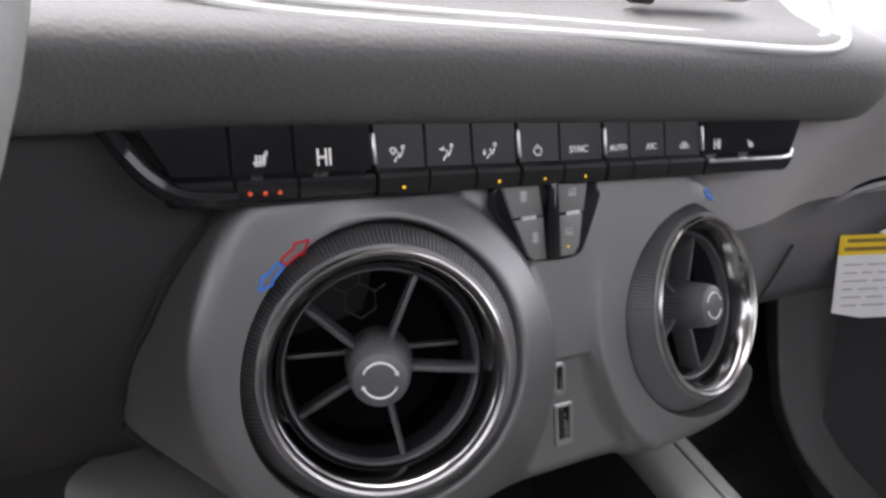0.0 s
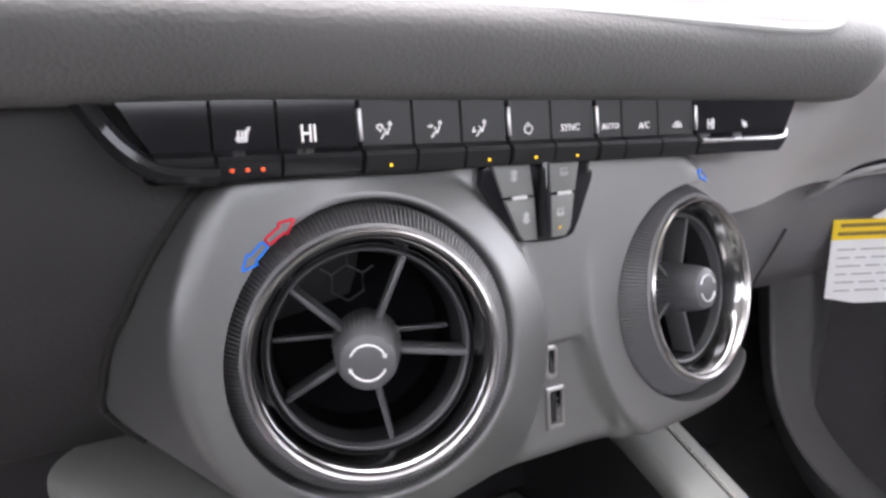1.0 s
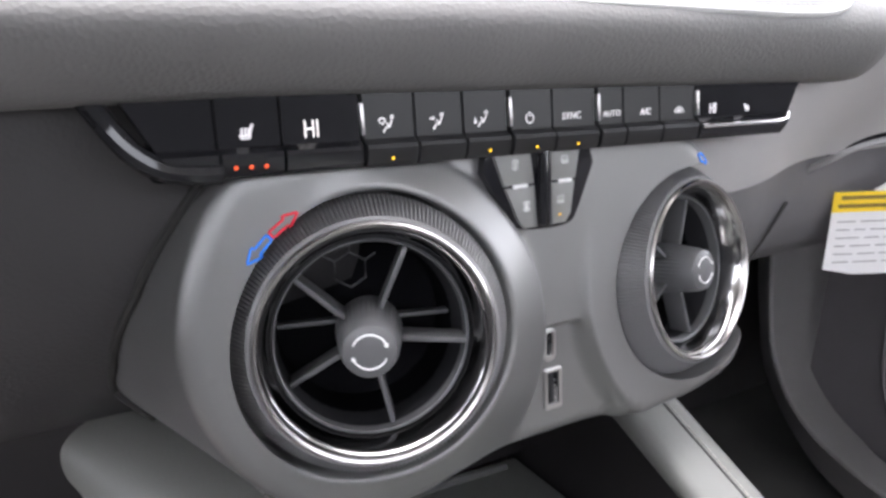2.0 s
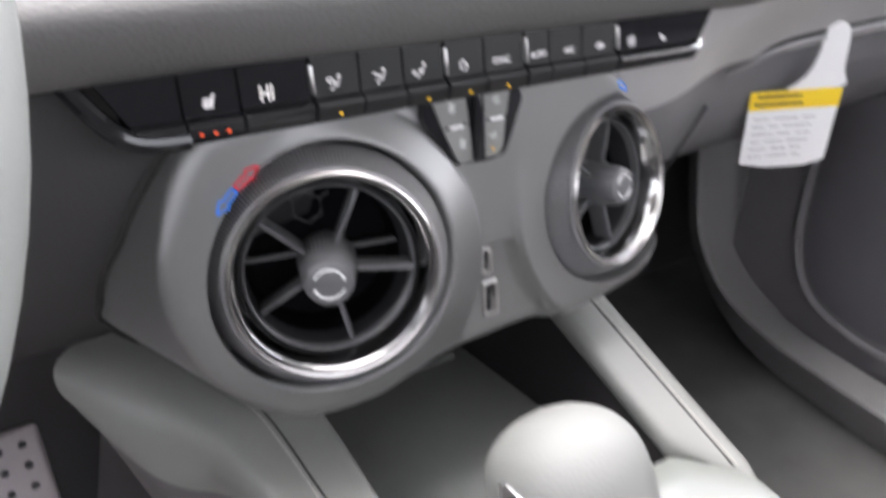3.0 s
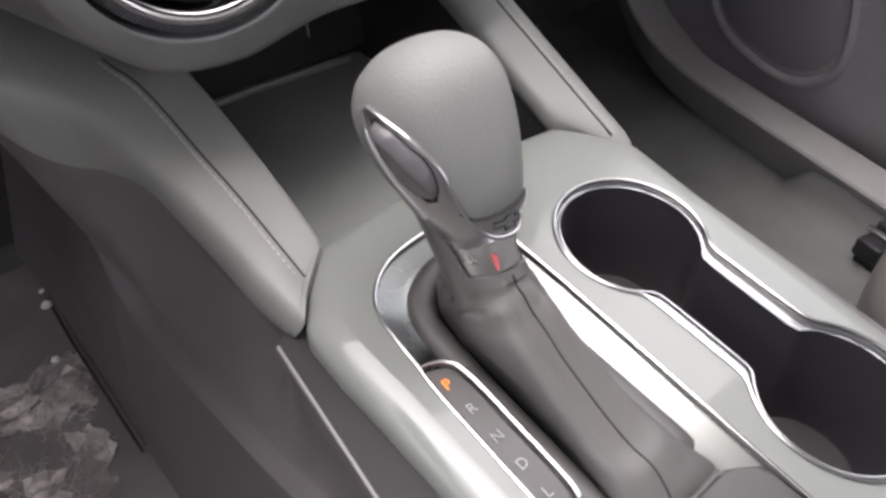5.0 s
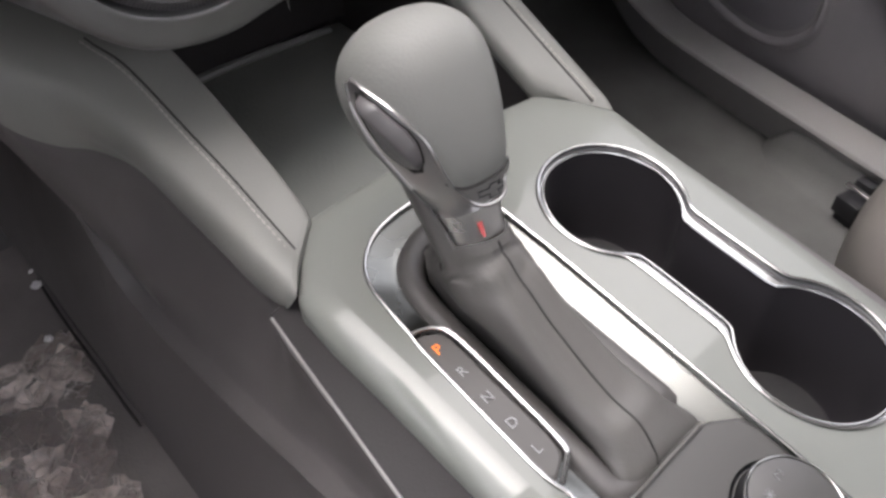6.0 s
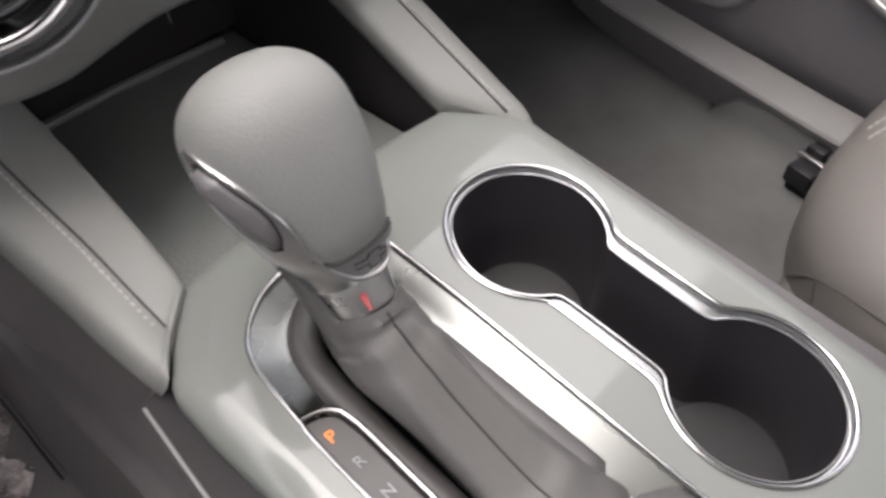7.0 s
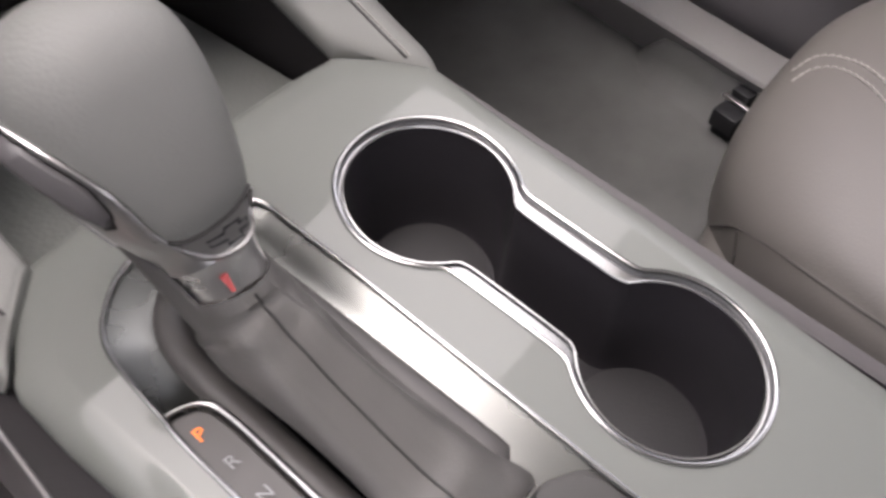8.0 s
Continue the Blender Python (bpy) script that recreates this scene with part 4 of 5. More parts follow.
col = [(0.2010, 0.1360), (0.1960, 0.1440), (0.1860, 0.1480), (0.1740, 0.1460), (0.1610, 0.1390), (0.1530, 0.1280), (0.1495, 0.1080), (0.1485, 0.06), (0.1480, 0.0), (0.1480, -0.0140), (0.2050, -0.0140), (0.2045, 0.03), (0.2030, 0.10)]
col = resample(smooth_line(v2(col), 2), 0.004)
part("gate_floor", plate(gf, [inset(col, 0.003)], gate_z, (0.002, 0.005, 0.009, 0.014, 0.02), 0.004), GATE, con, "polished silver gate recess")
lab = smooth_line(v2([(0.1303, 0.0950), (0.1335, 0.0958), (0.1412, 0.0925), (0.1450, 0.0862), (0.1444, 0.05), (0.1442, 0.0168), (0.1394, 0.0132), (0.1318, 0.0088), (0.1288, 0.0096), (0.1292, 0.05), (0.1298, 0.0925)]), 1)
part("range_label", plate(resample(lab, 0.003), [], lambda x, y, d: zt(y) - 0.0005 - 0.0008 * max(0, 1 - d / 0.001), (0.001,), 0.004), COLLAR, con, "dark grey gear range strip")
edge = smooth_line([(0.1312, 0.0978), (0.1345, 0.0980), (0.1428, 0.0944), (0.1474, 0.0868), (0.1468, 0.05), (0.1463, 0.0160), (0.1415, 0.0118), (0.1325, 0.0066)], 2, False)
part("label_edge", tube([Vector((p[0], p[1], zt(p[1]) - 0.0002)) for p in [(*q, 0) for q in [(Vector(e).x, Vector(e).y) for e in edge]]], 0.0013, n=8), RIMS, con)
slope = (0, 1, 0.12)
for k, (ch, y, x) in enumerate((("P", 0.0841, 0.1356), ("R", 0.0691, 0.1364), ("N", 0.0529, 0.1362), ("D", 0.0379, 0.1360), ("L", 0.0232, 0.1355))):
    m = frame_at((x, y, zt(y) + 0.0003), (1, 0, 0), slope)
    part("gear_letter", lettering(ch, 0.0076 if k == 0 else 0.0070, m, 0.0001), LIT_P if k == 0 else DIM, con, "glowing orange gear letter" if k == 0 else "")

# boot collar: a rounded rim round the slot
rings = []
for d, h in ((-0.004, -0.010), (-0.0025, -0.0068), (0.0, -0.0052), (0.0032, -0.0048), (0.0060, -0.0056), (0.0085, -0.0076), (0.0104, -0.0105), (0.0112, -0.0140), (0.0115, -0.024)):
    rings.append([Vector((p.x, p.y, zt(p.y) + h - 0.012 * min(1.0, max(0.0, p.x - 0.175) / 0.02, max(0.0, 0.004 - p.y) / 0.012))) for p in inset(col, d)])
part("boot_collar", loft(rings, True, False, False), COLLAR, con, "dark grey rounded boot surround", flat_angle=60)
# Near-black sheet stands for the shade down in the slot.
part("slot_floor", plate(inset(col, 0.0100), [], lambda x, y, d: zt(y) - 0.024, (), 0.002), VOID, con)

# rear panel behind the boot with its edging
rp = resample(smooth_line(v2([(0.1345, -0.0160), (0.2010, -0.0140), (0.2060, -0.0170), (0.2172, -0.0235), (0.2185, -0.03), (0.2170, -0.099), (0.1345, -0.099)]), 1), 0.004)
part("rear_panel", plate(rp, [], lambda x, y, d: zt(y) - 0.0012 - 0.0008 * max(0, 1 - d / 0.0012), (0.0012,), 0.006), REAR_PANEL, con, "dark grey satin panel")
part("panel_edge", tube([Vector((x, y, zt(y) + 0.0004)) for x, y in ((0.1335, -0.0160), (0.16, -0.0152), (0.1985, -0.0138))], 0.0013, n=8), CHROME, con)

# cup holder
cup = part("cup_rim", tube(on(cup_line, 0.0003), 0.0012, closed=True, n=8), RIMS, con, "bright chrome rim")
part("rim_step", loft([on(cup_line, -0.0004), on(inset(cup_line, 0.0014), -0.0012), on(inset(cup_line, 0.0018), -0.0030)], True, False, False), VANE, con)
ci = resample(cup_in, 0.003)
ca = [cup_line[int(i * len(cup_line) / 160)] for i in range(160)]
cb = [min(ci, key=lambda q: (q - p).length) for p in ca]
part("rim_flat", loft([on(ca, -0.0022), on(cb, -0.0030)], True, False, False), RIMS, con, "satin metal inner step")
part("rim_bead", tube(on(ci, -0.0022), 0.0008, closed=True, n=6), RIMS, con)
DEEP = 0.066
rings = [on(inset(ci, d), h) for d, h in ((-0.0002, -0.0025), (0.0003, -0.006), (0.0010, -0.03), (0.0025, -DEEP + 0.004), (0.0050, -DEEP))]
part("cup_well", loft(rings, True, False, True), CUP, con, "dark moulded double cup well", flat_angle=50)
for y in (CUPA, CUPB):
    m = frame_at((CUPX + 0.0015, y + 0.0015, zt(y) - DEEP + 0.0012), (1, 0, 0), slope)
    part("cup_mat", revolve([(0.0, 0.0008), (0.0290, 0.0008), (0.0300, 0.0004), (0.0305, -0.001)], m, 48), CUPMAT, con, "grey rubber disc")

# storage bin between the pads
BIN = 0.458
part("bin_mat", rbox((0.168, 0.200, 0.010), pose(CX, 0.288, BIN - 0.005, 0.0), 0.003), RUBBER, con, "dark ribbed rubber mat")
part("bin_lip", tube([(0.140, 0.3815, 0.4600), (0.175, 0.3822, 0.4600), (0.21, 0.3830, 0.4600), (0.25, 0.3815, 0.4595), (0.29, 0.379, 0.4590)], 0.0034, n=8), LIP, con)
# Near-black back: the shadow under the pod is put into its colour.
part("bin_back", rbox((0.20, 0.01, 0.14), pose(CX, 0.400, 0.53, -10), 0.003), LEDGE_BIN_SHADE, con)
# Thin pale tube standing for the upright cable behind the bin.
part("bin_cable", tube([(0.262, 0.386, 0.466), (0.262, 0.392, 0.56)], 0.0007, n=6), SILL, con)


# padded flanks
def spline(rows, steps):
    """Catmull-Rom through rows of equal length lists of points."""
    out = []
    for i in range(len(rows) - 1):
        quad = [rows[min(max(i + d, 0), len(rows) - 1)] for d in (-1, 0, 1, 2)]
        for k in range(steps):
            t = k / steps
            out.append([0.5 * (2 * p1 + (p2 - p0) * t + (2 * p0 - 5 * p1 + 4 * p2 - p3) * t * t + (3 * p1 - p0 - 3 * p2 + p3) * t ** 3) for p0, p1, p2, p3 in zip(*quad)])
    return out + [rows[-1]]


def stitched(line, ob, off, thread=0.00065, length=0.0042, groove=0.0007):
    """A seam groove along a line with a row of stitches beside it."""
    part("seam", tube(line, groove, n=6), SEAM, ob)
    bms = []
    dense = resample(line, length, False)
    for p, q in zip(dense[:-1], dense[1:]):
        d = q - p
        bms.append(tube([p + off + d * 0.15, p + off + d * 0.5 + Vector((0, 0, thread * 0.8)), p + off + d * 0.85], thread, n=5))
    part("stitching", joined(bms), THREAD, ob, "grey thread stitches")


# driver side: inner edge, seam, outer shoulder and lower edge, from the trim forwards
WAIST = [((0.1368, 0.1805, 0.4935), (0.1190, 0.1650, 0.4905), (0.1030, 0.1462, 0.4850), (0.1045, 0.1600, 0.4625)),
         ((0.1378, 0.2050, 0.5030), (0.1180, 0.1900, 0.4990), (0.0985, 0.1745, 0.4920), (0.1025, 0.1870, 0.4605)),
         ((0.1388, 0.2400, 0.5130), (0.1168, 0.2215, 0.5090), (0.0955, 0.2080, 0.5000), (0.1000, 0.2150, 0.4680)),
         ((0.1390, 0.2750, 0.5235), (0.1140, 0.2525, 0.5200), (0.0910, 0.2400, 0.5110), (0.0977, 0.2500, 0.4740)),
         ((0.1380, 0.3050, 0.5325), (0.1115, 0.2820, 0.5310), (0.0855, 0.2700, 0.5230), (0.0930, 0.2830, 0.4850)),
         ((0.1370, 0.3350, 0.5400), (0.1075, 0.3000, 0.5405), (0.0770, 0.2950, 0.5330), (0.0805, 0.3020, 0.4935)),
         ((0.1360, 0.3650, 0.5470), (0.1020, 0.3190, 0.5450), (0.0630, 0.3150, 0.5420), (0.0650, 0.3080, 0.5010)),
         ((0.1350, 0.3900, 0.5530), (0.0950, 0.3450, 0.5540), (0.0470, 0.3330, 0.5530), (0.0520, 0.3190, 0.5090)),
         ((0.1345, 0.4100, 0.5580), (0.0850, 0.3700, 0.5630), (0.0340, 0.3480, 0.5620), (0.0410, 0.3370, 0.5200)),
         ((0.1340, 0.4300, 0.5620), (0.0750, 0.4000, 0.5710), (0.0210, 0.3630, 0.5690), (0.0290, 0.3580, 0.5370))]
waist = spline([[Vector(p) for p in row] for row in WAIST], 5)


def pad_section(b, c, p, e):
    inner = smooth_line([b + Vector((0.0012, 0, -0.030)), b + Vector((0.0010, 0, -0.004)), b + Vector((0.0002, 0, 0.0006)), b.lerp(c, 0.25) + Vector((0, 0, 0.0012)), c], 2, False)
    outer = smooth_line([c, c.lerp(p, 0.55) + Vector((0, 0, 0.0026)), p + Vector((0.0015, 0.0, 0.0012)), p.lerp(e, 0.45) + Vector((-0.0035, -0.001, 0)), e + Vector((-0.0005, 0, 0.004)), e, e + Vector((0.016, 0.006, -0.001))], 3, False)
    return inner[:-1] + outer, len(inner) - 1


rings = []
for row in waist:
    ring, seam_at = pad_section(*row)
    rings.append(ring)
first = rings[0]
mid = sum(first, Vector()) / len(first)
ends = []
for k, (f, dy) in enumerate(((0.90, 0.0), (0.955, 0.0003), (0.985, 0.0012), (0.997, 0.0026))):
    ends.append([mid + (q - mid) * f + Vector((0, dy, 0)) for q in first])
rings = ends + [[q + Vector((0, 0.0045, 0.0012)) for q in first]] + rings[1:]
pad = part("driver_pad", loft(rings), PAD, con, "grey leatherette knee pad with a stitched seam", flat_angle=60)
stitched([r[seam_at] + Vector((0, 0, -0.0001)) for r in rings[4:36]], pad, Vector((-0.0032, -0.001, -0.0003)))

# driver side of the console: one skin from the ledge and the pad down over a ridge to the carpet
RIDGE = [(-0.42, 0.072, 0.372), (-0.10, 0.077, 0.378), (0.0, 0.079, 0.381), (0.070, 0.080, 0.384), (0.128, 0.0790, 0.3775), (0.1675, 0.0775, 0.3660), (0.2115, 0.0760, 0.3575), (0.286, 0.0745, 0.3445), (0.345, 0.0730, 0.3400), (0.367, 0.0720, 0.369), (0.384, 0.0710, 0.404), (0.393, 0.0700, 0.439), (0.71, 0.10, 0.47)]


def along(rows, y):
    """Point of a line of (y, a, b) rows at y."""
    for r, q in zip(rows[:-1], rows[1:]):
        if y <= q[0] or q is rows[-1]:
            f = min(1.0, max(0.0, (y - r[0]) / (q[0] - r[0])))
            return [u + (w - u) * f for u, w in zip(r[1:], q[1:])]


def ease(a, b, v):
    u = min(1.0, max(0.0, (v - a) / (b - a)))
    return u * u * (3 - 2 * u)


ridge = [(p.y, p.x, p.z) for p in smooth_line([(x, y, z) for y, x, z in RIDGE], 2, False)]
under = [(e.y, e.x, e.z) for b, c, p, e in waist]
rows = []
for y in [REAR, -0.3, -0.2, -0.12, -0.08] + [-0.06 + 0.007 * k for k in range(72)] + [0.48, 0.55, 0.63, 0.71]:
    xl, zl = CX - 0.1272 - 0.09 * (0.158 - min(0.158, max(y, -0.05))), zt(min(y, 0.2)) - 0.019
    xe, ze = along(under, y)
    u = ease(0.148, 0.182, y)
    xe += 0.08 * max(0.0, y - 0.36)
    tx, tz = xl + (xe + 0.0030 - xl) * u, zl + (ze - 0.002 - zl) * u
    rx, rz = along(ridge, y)
    rx += 0.0110
    sec = [(tx + 0.008 * u, tz + 0.005 * u), (tx, tz)]
    bulge = 0.0035 * (1 - ease(0.26, 0.34, y))
    for f in (0.12, 0.28, 0.46, 0.64, 0.80):
        sec.append((tx + (rx - tx) * f + bulge * math.sin(math.pi * f), tz + (rz + 0.012 - tz) * f))
    for k in range(-5, 6):
        sec.append((rx - 0.0110 * math.cos(math.pi * k / 12) ** 2 + (0.0010 if k < 0 else -0.0004), rz - 0.0016 * k))
    fx = 0.0475
    for f in (0.15, 0.35, 0.6, 0.85, 1.0):
        sec.append((rx + (fx - rx) * f + 0.002 * math.sin(math.pi * f), rz - 0.013 + (FLOOR - rz + 0.013) * f))
    rows.append([Vector((x, y, z)) for x, z in sec])
part("driver_side_panel", loft(rows, closed=False), SIDE, con, "dark grained console side with a soft moulded ridge", flat_angle=60)


# passenger side pad
def passenger_pad():
    rings = []
    ys = [0.0, 0.0012, 0.004, 0.010, 0.025, 0.05, 0.08, 0.11, 0.14, 0.16, 0.18, 0.20, 0.22, 0.25, 0.28]
    prof = [(0.0900, -0.0180), (0.0865, -0.0150), (0.0850, -0.0090), (0.0855, -0.0040), (0.0875, -0.0012), (0.0915, 0.0), (0.1020, 0.0), (0.1100, -0.0004), (0.1180, -0.0016), (0.1240, -0.0040), (0.1290, -0.0080), (0.1325, -0.0140), (0.1345, -0.0220), (0.1350, -0.035), (0.1350, -0.060)]

    def lie(a, y):
        return Vector((CX + a + 0.02 * max(0.0, y - 0.18) * max(0.0, a - 0.085) / 0.055, y, 0.4955 + 0.45 * (y - 0.184) - 0.25 * max(0.0, y - 0.30)))

    for t in ys:
        ring = []
        for a, h in prof:
            y = (0.1855 - (a - 0.085) * 1.12 if a < 0.1195 else 0.1469 + (a - 0.1195) * 0.6) + t
            shrink = (1 - min(1.0, t / 0.010)) ** 2
            ring.append(lie(a, y) + Vector((-(a - 0.107) * 0.10 * shrink, 0, h - 0.0035 * shrink)))
        rings.append(ring)
    ob = part("passenger_pad", loft(rings), PAD, con, "grey leatherette knee pad with a stitched seam", flat_angle=60)
    y0 = 0.1855 - (0.1115 - 0.085) * 1.12 + 0.004
    stitched([lie(0.1115, y0 + k * 0.0045) + Vector((0, 0, -0.0006)) for k in range(44)], ob, Vector((0.0028, 0, -0.0004)))


passenger_pad()
for s in (-1, 1):
    wall = [[Vector((CX + s * 0.0875, y, z)) for z in (BIN - 0.012, 0.4955 + (0.30 if s < 0 else 0.45) * (y - 0.184) - 0.008)] for y in (0.186, 0.22, 0.27, 0.32, 0.40)]
    # Bin shade is put into the wall colour.
    part("bin_wall", loft(wall, closed=False), LEDGE_BIN_SHADE, con, "inner wall of the storage bin, darkened for its shade")


# ledges beside the trim, and the passenger side down to the floor
def side_panel(s):
    ys = [REAR, -0.2, -0.1, -0.05, 0.0, 0.05, 0.10, 0.15, 0.20, 0.30, 0.40, 0.55, 0.71]
    rows = []
    for y in ys[:7] + [0.13, 0.158] if s < 0 else ys:
        top = zt(min(y, 0.20))
        f = max(0.0, y - 0.16)
        g = 0.09 * max(0.0, 0.158 - max(y, -0.05)) if s < 0 else 0.0
        sec = [(0.1120, top - 0.010), (0.1160, top - 0.0130), (0.1235 + g, top - 0.0155), (0.1260 + g, top - 0.0160), (0.1272 + g, top - 0.0190), (0.1330 + g, 0.405 - 0.08 * f), (0.1400 + g, 0.366), (0.1440 + g, 0.360), (0.1455 + g, 0.350), (0.1570, 0.250), (0.1670, 0.190), (0.1740, FLOOR)]
        rows.append([Vector((CX + s * (a + (0.10 * f if i == 5 else 0.05 * f if 5 < i < 9 else 0.0)), y, z)) for i, (a, z) in enumerate(sec)])
    part("side_ledge", loft([r[:5] for r in rows], closed=False), LEDGE_BIN_SHADE if s < 0 else SIDE, con, "dark satin ledge beside the trim", flat_angle=30)
    if s > 0:
        part("passenger_side_panel", loft([r[4:] for r in rows], closed=False), SIDE, con, "dark grained console side", flat_angle=30)


side_panel(-1)
side_panel(1)
# Pale tube: the highlight along the ledge edge, painted as a lighter strip.
part("edge_highlight", tube([Vector((CX - 0.1268 - 0.09 * (0.158 - y), y, zt(y) - 0.0165)) for y in (0.156, 0.14, 0.12, 0.10, 0.05, 0.0, -0.05, -0.1, -0.2)], 0.0010, n=6), SILL, con)

# ---- drive mode dial ----
dial = thing("mode_dial", "round grey dial with a chrome edge behind the shifter", "dial")
md = frame_at((0.1930, -0.0595, zt(-0.0595) - 0.001), (1, 0, 0), slope) @ Matrix.Diagonal((1.11, 1.11, 0.9, 1))
part("well", revolve([(0.0205, 0.0012), (0.0200, 0.0004), (0.0190, -0.0003)], md, 48), VOID, dial)
part("body", revolve([(0.0186, 0.0), (0.0182, 0.0105), (0.0170, 0.0118)], md, 64), BUTTON, dial)
part("edge", revolve([(0.0183, 0.0104), (0.0184, 0.0116), (0.0178, 0.0122), (0.0174, 0.0119)], md, 64), RIMS, dial, "thin chrome edge")
part("face", revolve([(0.0170, 0.0117), (0.0165, 0.0120), (0.0, 0.0122)], md, 48), REAR_PANEL, dial)
stroke(md @ pose(-0.005, 0.008, 0.0124), [[(-1.5, -1.5), (1.5, 1.5)], [(-1.5, 1.5), (1.5, -1.5)], [(0, -2), (0, 2)], [(-2, 0), (2, 0)]], 0.0002, DIM, "snow_sign", dial)
stroke(md @ pose(0.004, 0.010, 0.0124), [[(-1.5, -1.5), (-1.0, 1.5), (0.3, 0.2), (1.4, 1.6), (1.5, -1.4)]], 0.0002, DIM, "tow_sign", dial)

# ---- gear shifter ----
sh = thing("gear_shifter", "grey leather gear lever with a bright collar and gathered boot", "gear shifter")
SO = Vector((0.1732, 0.1035, 0.5180))
SW = Vector((-0.015, 0.47, 0.88)).normalized()
su = Vector((1, 0, 0))
su = (su - SW * su.dot(SW)).normalized()
sv = SW.cross(su)
SM = Matrix(((su.x, sv.x, SW.x, SO.x), (su.y, sv.y, SW.y, SO.y), (su.z, sv.z, SW.z, SO.z), (0, 0, 0, 1)))


def egg(h, a, f, b, shift=0.0, n=40, p=2.3):
    """A ring at height h: half width a, f to the front, b to the back."""
    ring = []
    for k in range(n):
        t = 2 * math.pi * k / n
        c, s = math.cos(t), math.sin(t)
        x = a * math.copysign(abs(c) ** (2 / p), c)
        y = (f if s > 0 else b) * math.copysign(abs(s) ** (2 / p), s)
        ring.append(SM @ Vector((x, y + shift, h)))
    return ring


KNOB = [(0.018, 0.0162, 0.0120, 0.0176), (0.024, 0.0190, 0.0135, 0.0208), (0.032, 0.0220, 0.0180, 0.0236), (0.041, 0.0240, 0.0250, 0.0250), (0.050, 0.0262, 0.0320, 0.0258), (0.059, 0.0275, 0.0370, 0.0262), (0.068, 0.0280, 0.0395, 0.0262),
        (0.076, 0.0275, 0.0390, 0.0258), (0.083, 0.0258, 0.0355, 0.0242), (0.089, 0.0228, 0.0300, 0.0212), (0.094, 0.0180, 0.0220, 0.0165), (0.0975, 0.0118, 0.0135, 0.0105), (0.099, 0.0045, 0.005, 0.004)]
KNOB = [(0.018 + (h - 0.018) * 0.985, a * 1.06, f * 1.02, b * 1.14) for h, a, f, b in KNOB]
fine = []
for i in range(len(KNOB) - 1):
    p0, p1, p2, p3 = (np.array(KNOB[min(max(i + d, 0), len(KNOB) - 1)]) for d in (-1, 0, 1, 2))
    for k in range(4):
        t = k / 4
        fine.append(tuple(float(q) for q in 0.5 * (2 * p1 + (p2 - p0) * t + (2 * p0 - 5 * p1 + 4 * p2 - p3) * t * t + (3 * p1 - p0 - 3 * p2 + p3) * t ** 3)))
fine.append(KNOB[-1])
part("knob", loft([egg(*r, n=64) for r in fine]), LEATHER, sh, "smooth grey leather knob", flat_angle=80)


def knob_at(h, ang, lift=0.0):
    a, f, b = table(h, KNOB)
    t = radians(ang)
    c, s = math.cos(t), math.sin(t)
    p = 2.3
    x = (a + lift) * math.copysign(abs(c) ** (2 / p), c)
    y = ((f if s > 0 else b) + lift) * math.copysign(abs(s) ** (2 / p), s)
    return SM @ Vector((x, y, h))


part("collar", loft([egg(h, a, f, b, 0, 40, 2.6) for h, a, f, b in ((-0.010, 0.0128, 0.0115, 0.0132), (-0.006, 0.0132, 0.0120, 0.0138), (0.004, 0.0140, 0.0128, 0.0146), (0.010, 0.0150, 0.0135, 0.0158), (0.014, 0.0160, 0.0150, 0.0172), (0.0185, 0.0172, 0.0160, 0.0186), (0.0190, 0.0150, 0.0150, 0.0160))]), COLLAR_METAL, sh, "satin silver collar", flat_angle=30)
RAIL = [(0.0800, 178), (0.0757, 190), (0.0668, 209), (0.0563, 220), (0.0497, 225), (0.0428, 225), (0.0326, 225.5), (0.0219, 234), (0.0145, 252), (0.0122, 276), (0.0135, 298), (0.0180, 311), (0.0255, 313)]
RAISE = sorted([(h, a) for h, a in RAIL[:9]])


def skin(h, ang, lift):
    """On the knob, or below it on the flared neck."""
    if h >= 0.018:
        return knob_at(h, ang, lift)
    return knob_at(0.018, ang, lift) + SW * (h - 0.018)


part("silver_rail", tube(smooth_line([skin(h, a, 0.0011) for h, a in RAIL], 2, False), 0.0010, n=8), SATIN, sh, "satin rail round knob and badge")
FRONT = [(0.0125, 196), (0.020, 190), (0.030, 184), (0.0387, 180), (0.0477, 175), (0.0603, 172), (0.0694, 171), (0.079, 172)]
rows = []
for i in range(25):
    h = 0.0135 + 0.0655 * i / 24
    hi, lo = table(h, RAISE)[0], table(h, FRONT)[0]
    rows.append([skin(h, lo + (hi - lo) * k / 12, 0.0003 + 0.0008 * min(1.0, k / 2, (12 - k) / 2 + 0.4)) for k in range(13)])
wing = part("silver_wing", loft(rows, closed=False), SATIN, sh, "satin silver flank", flat_angle=70)
part("silver_rail", tube(smooth_line([skin(h, a, 0.0006) for h, a in FRONT[2:]], 2, False), 0.0009, n=8), SATIN, sh)
TOP = [(0.0390, 211), (0.0430, 216), (0.0517, 217.5), (0.0573, 214.5), (0.0693, 199), (0.0750, 186)]
LOW = [(0.0390, 198), (0.0430, 191), (0.0477, 185.5), (0.0603, 181), (0.0694, 179.5), (0.0750, 180.5)]
MID = [(0.0390, 209), (0.0430, 211), (0.0487, 207.5), (0.0587, 197.5), (0.0681, 186.5), (0.0750, 182)]
rows, gap = [], []
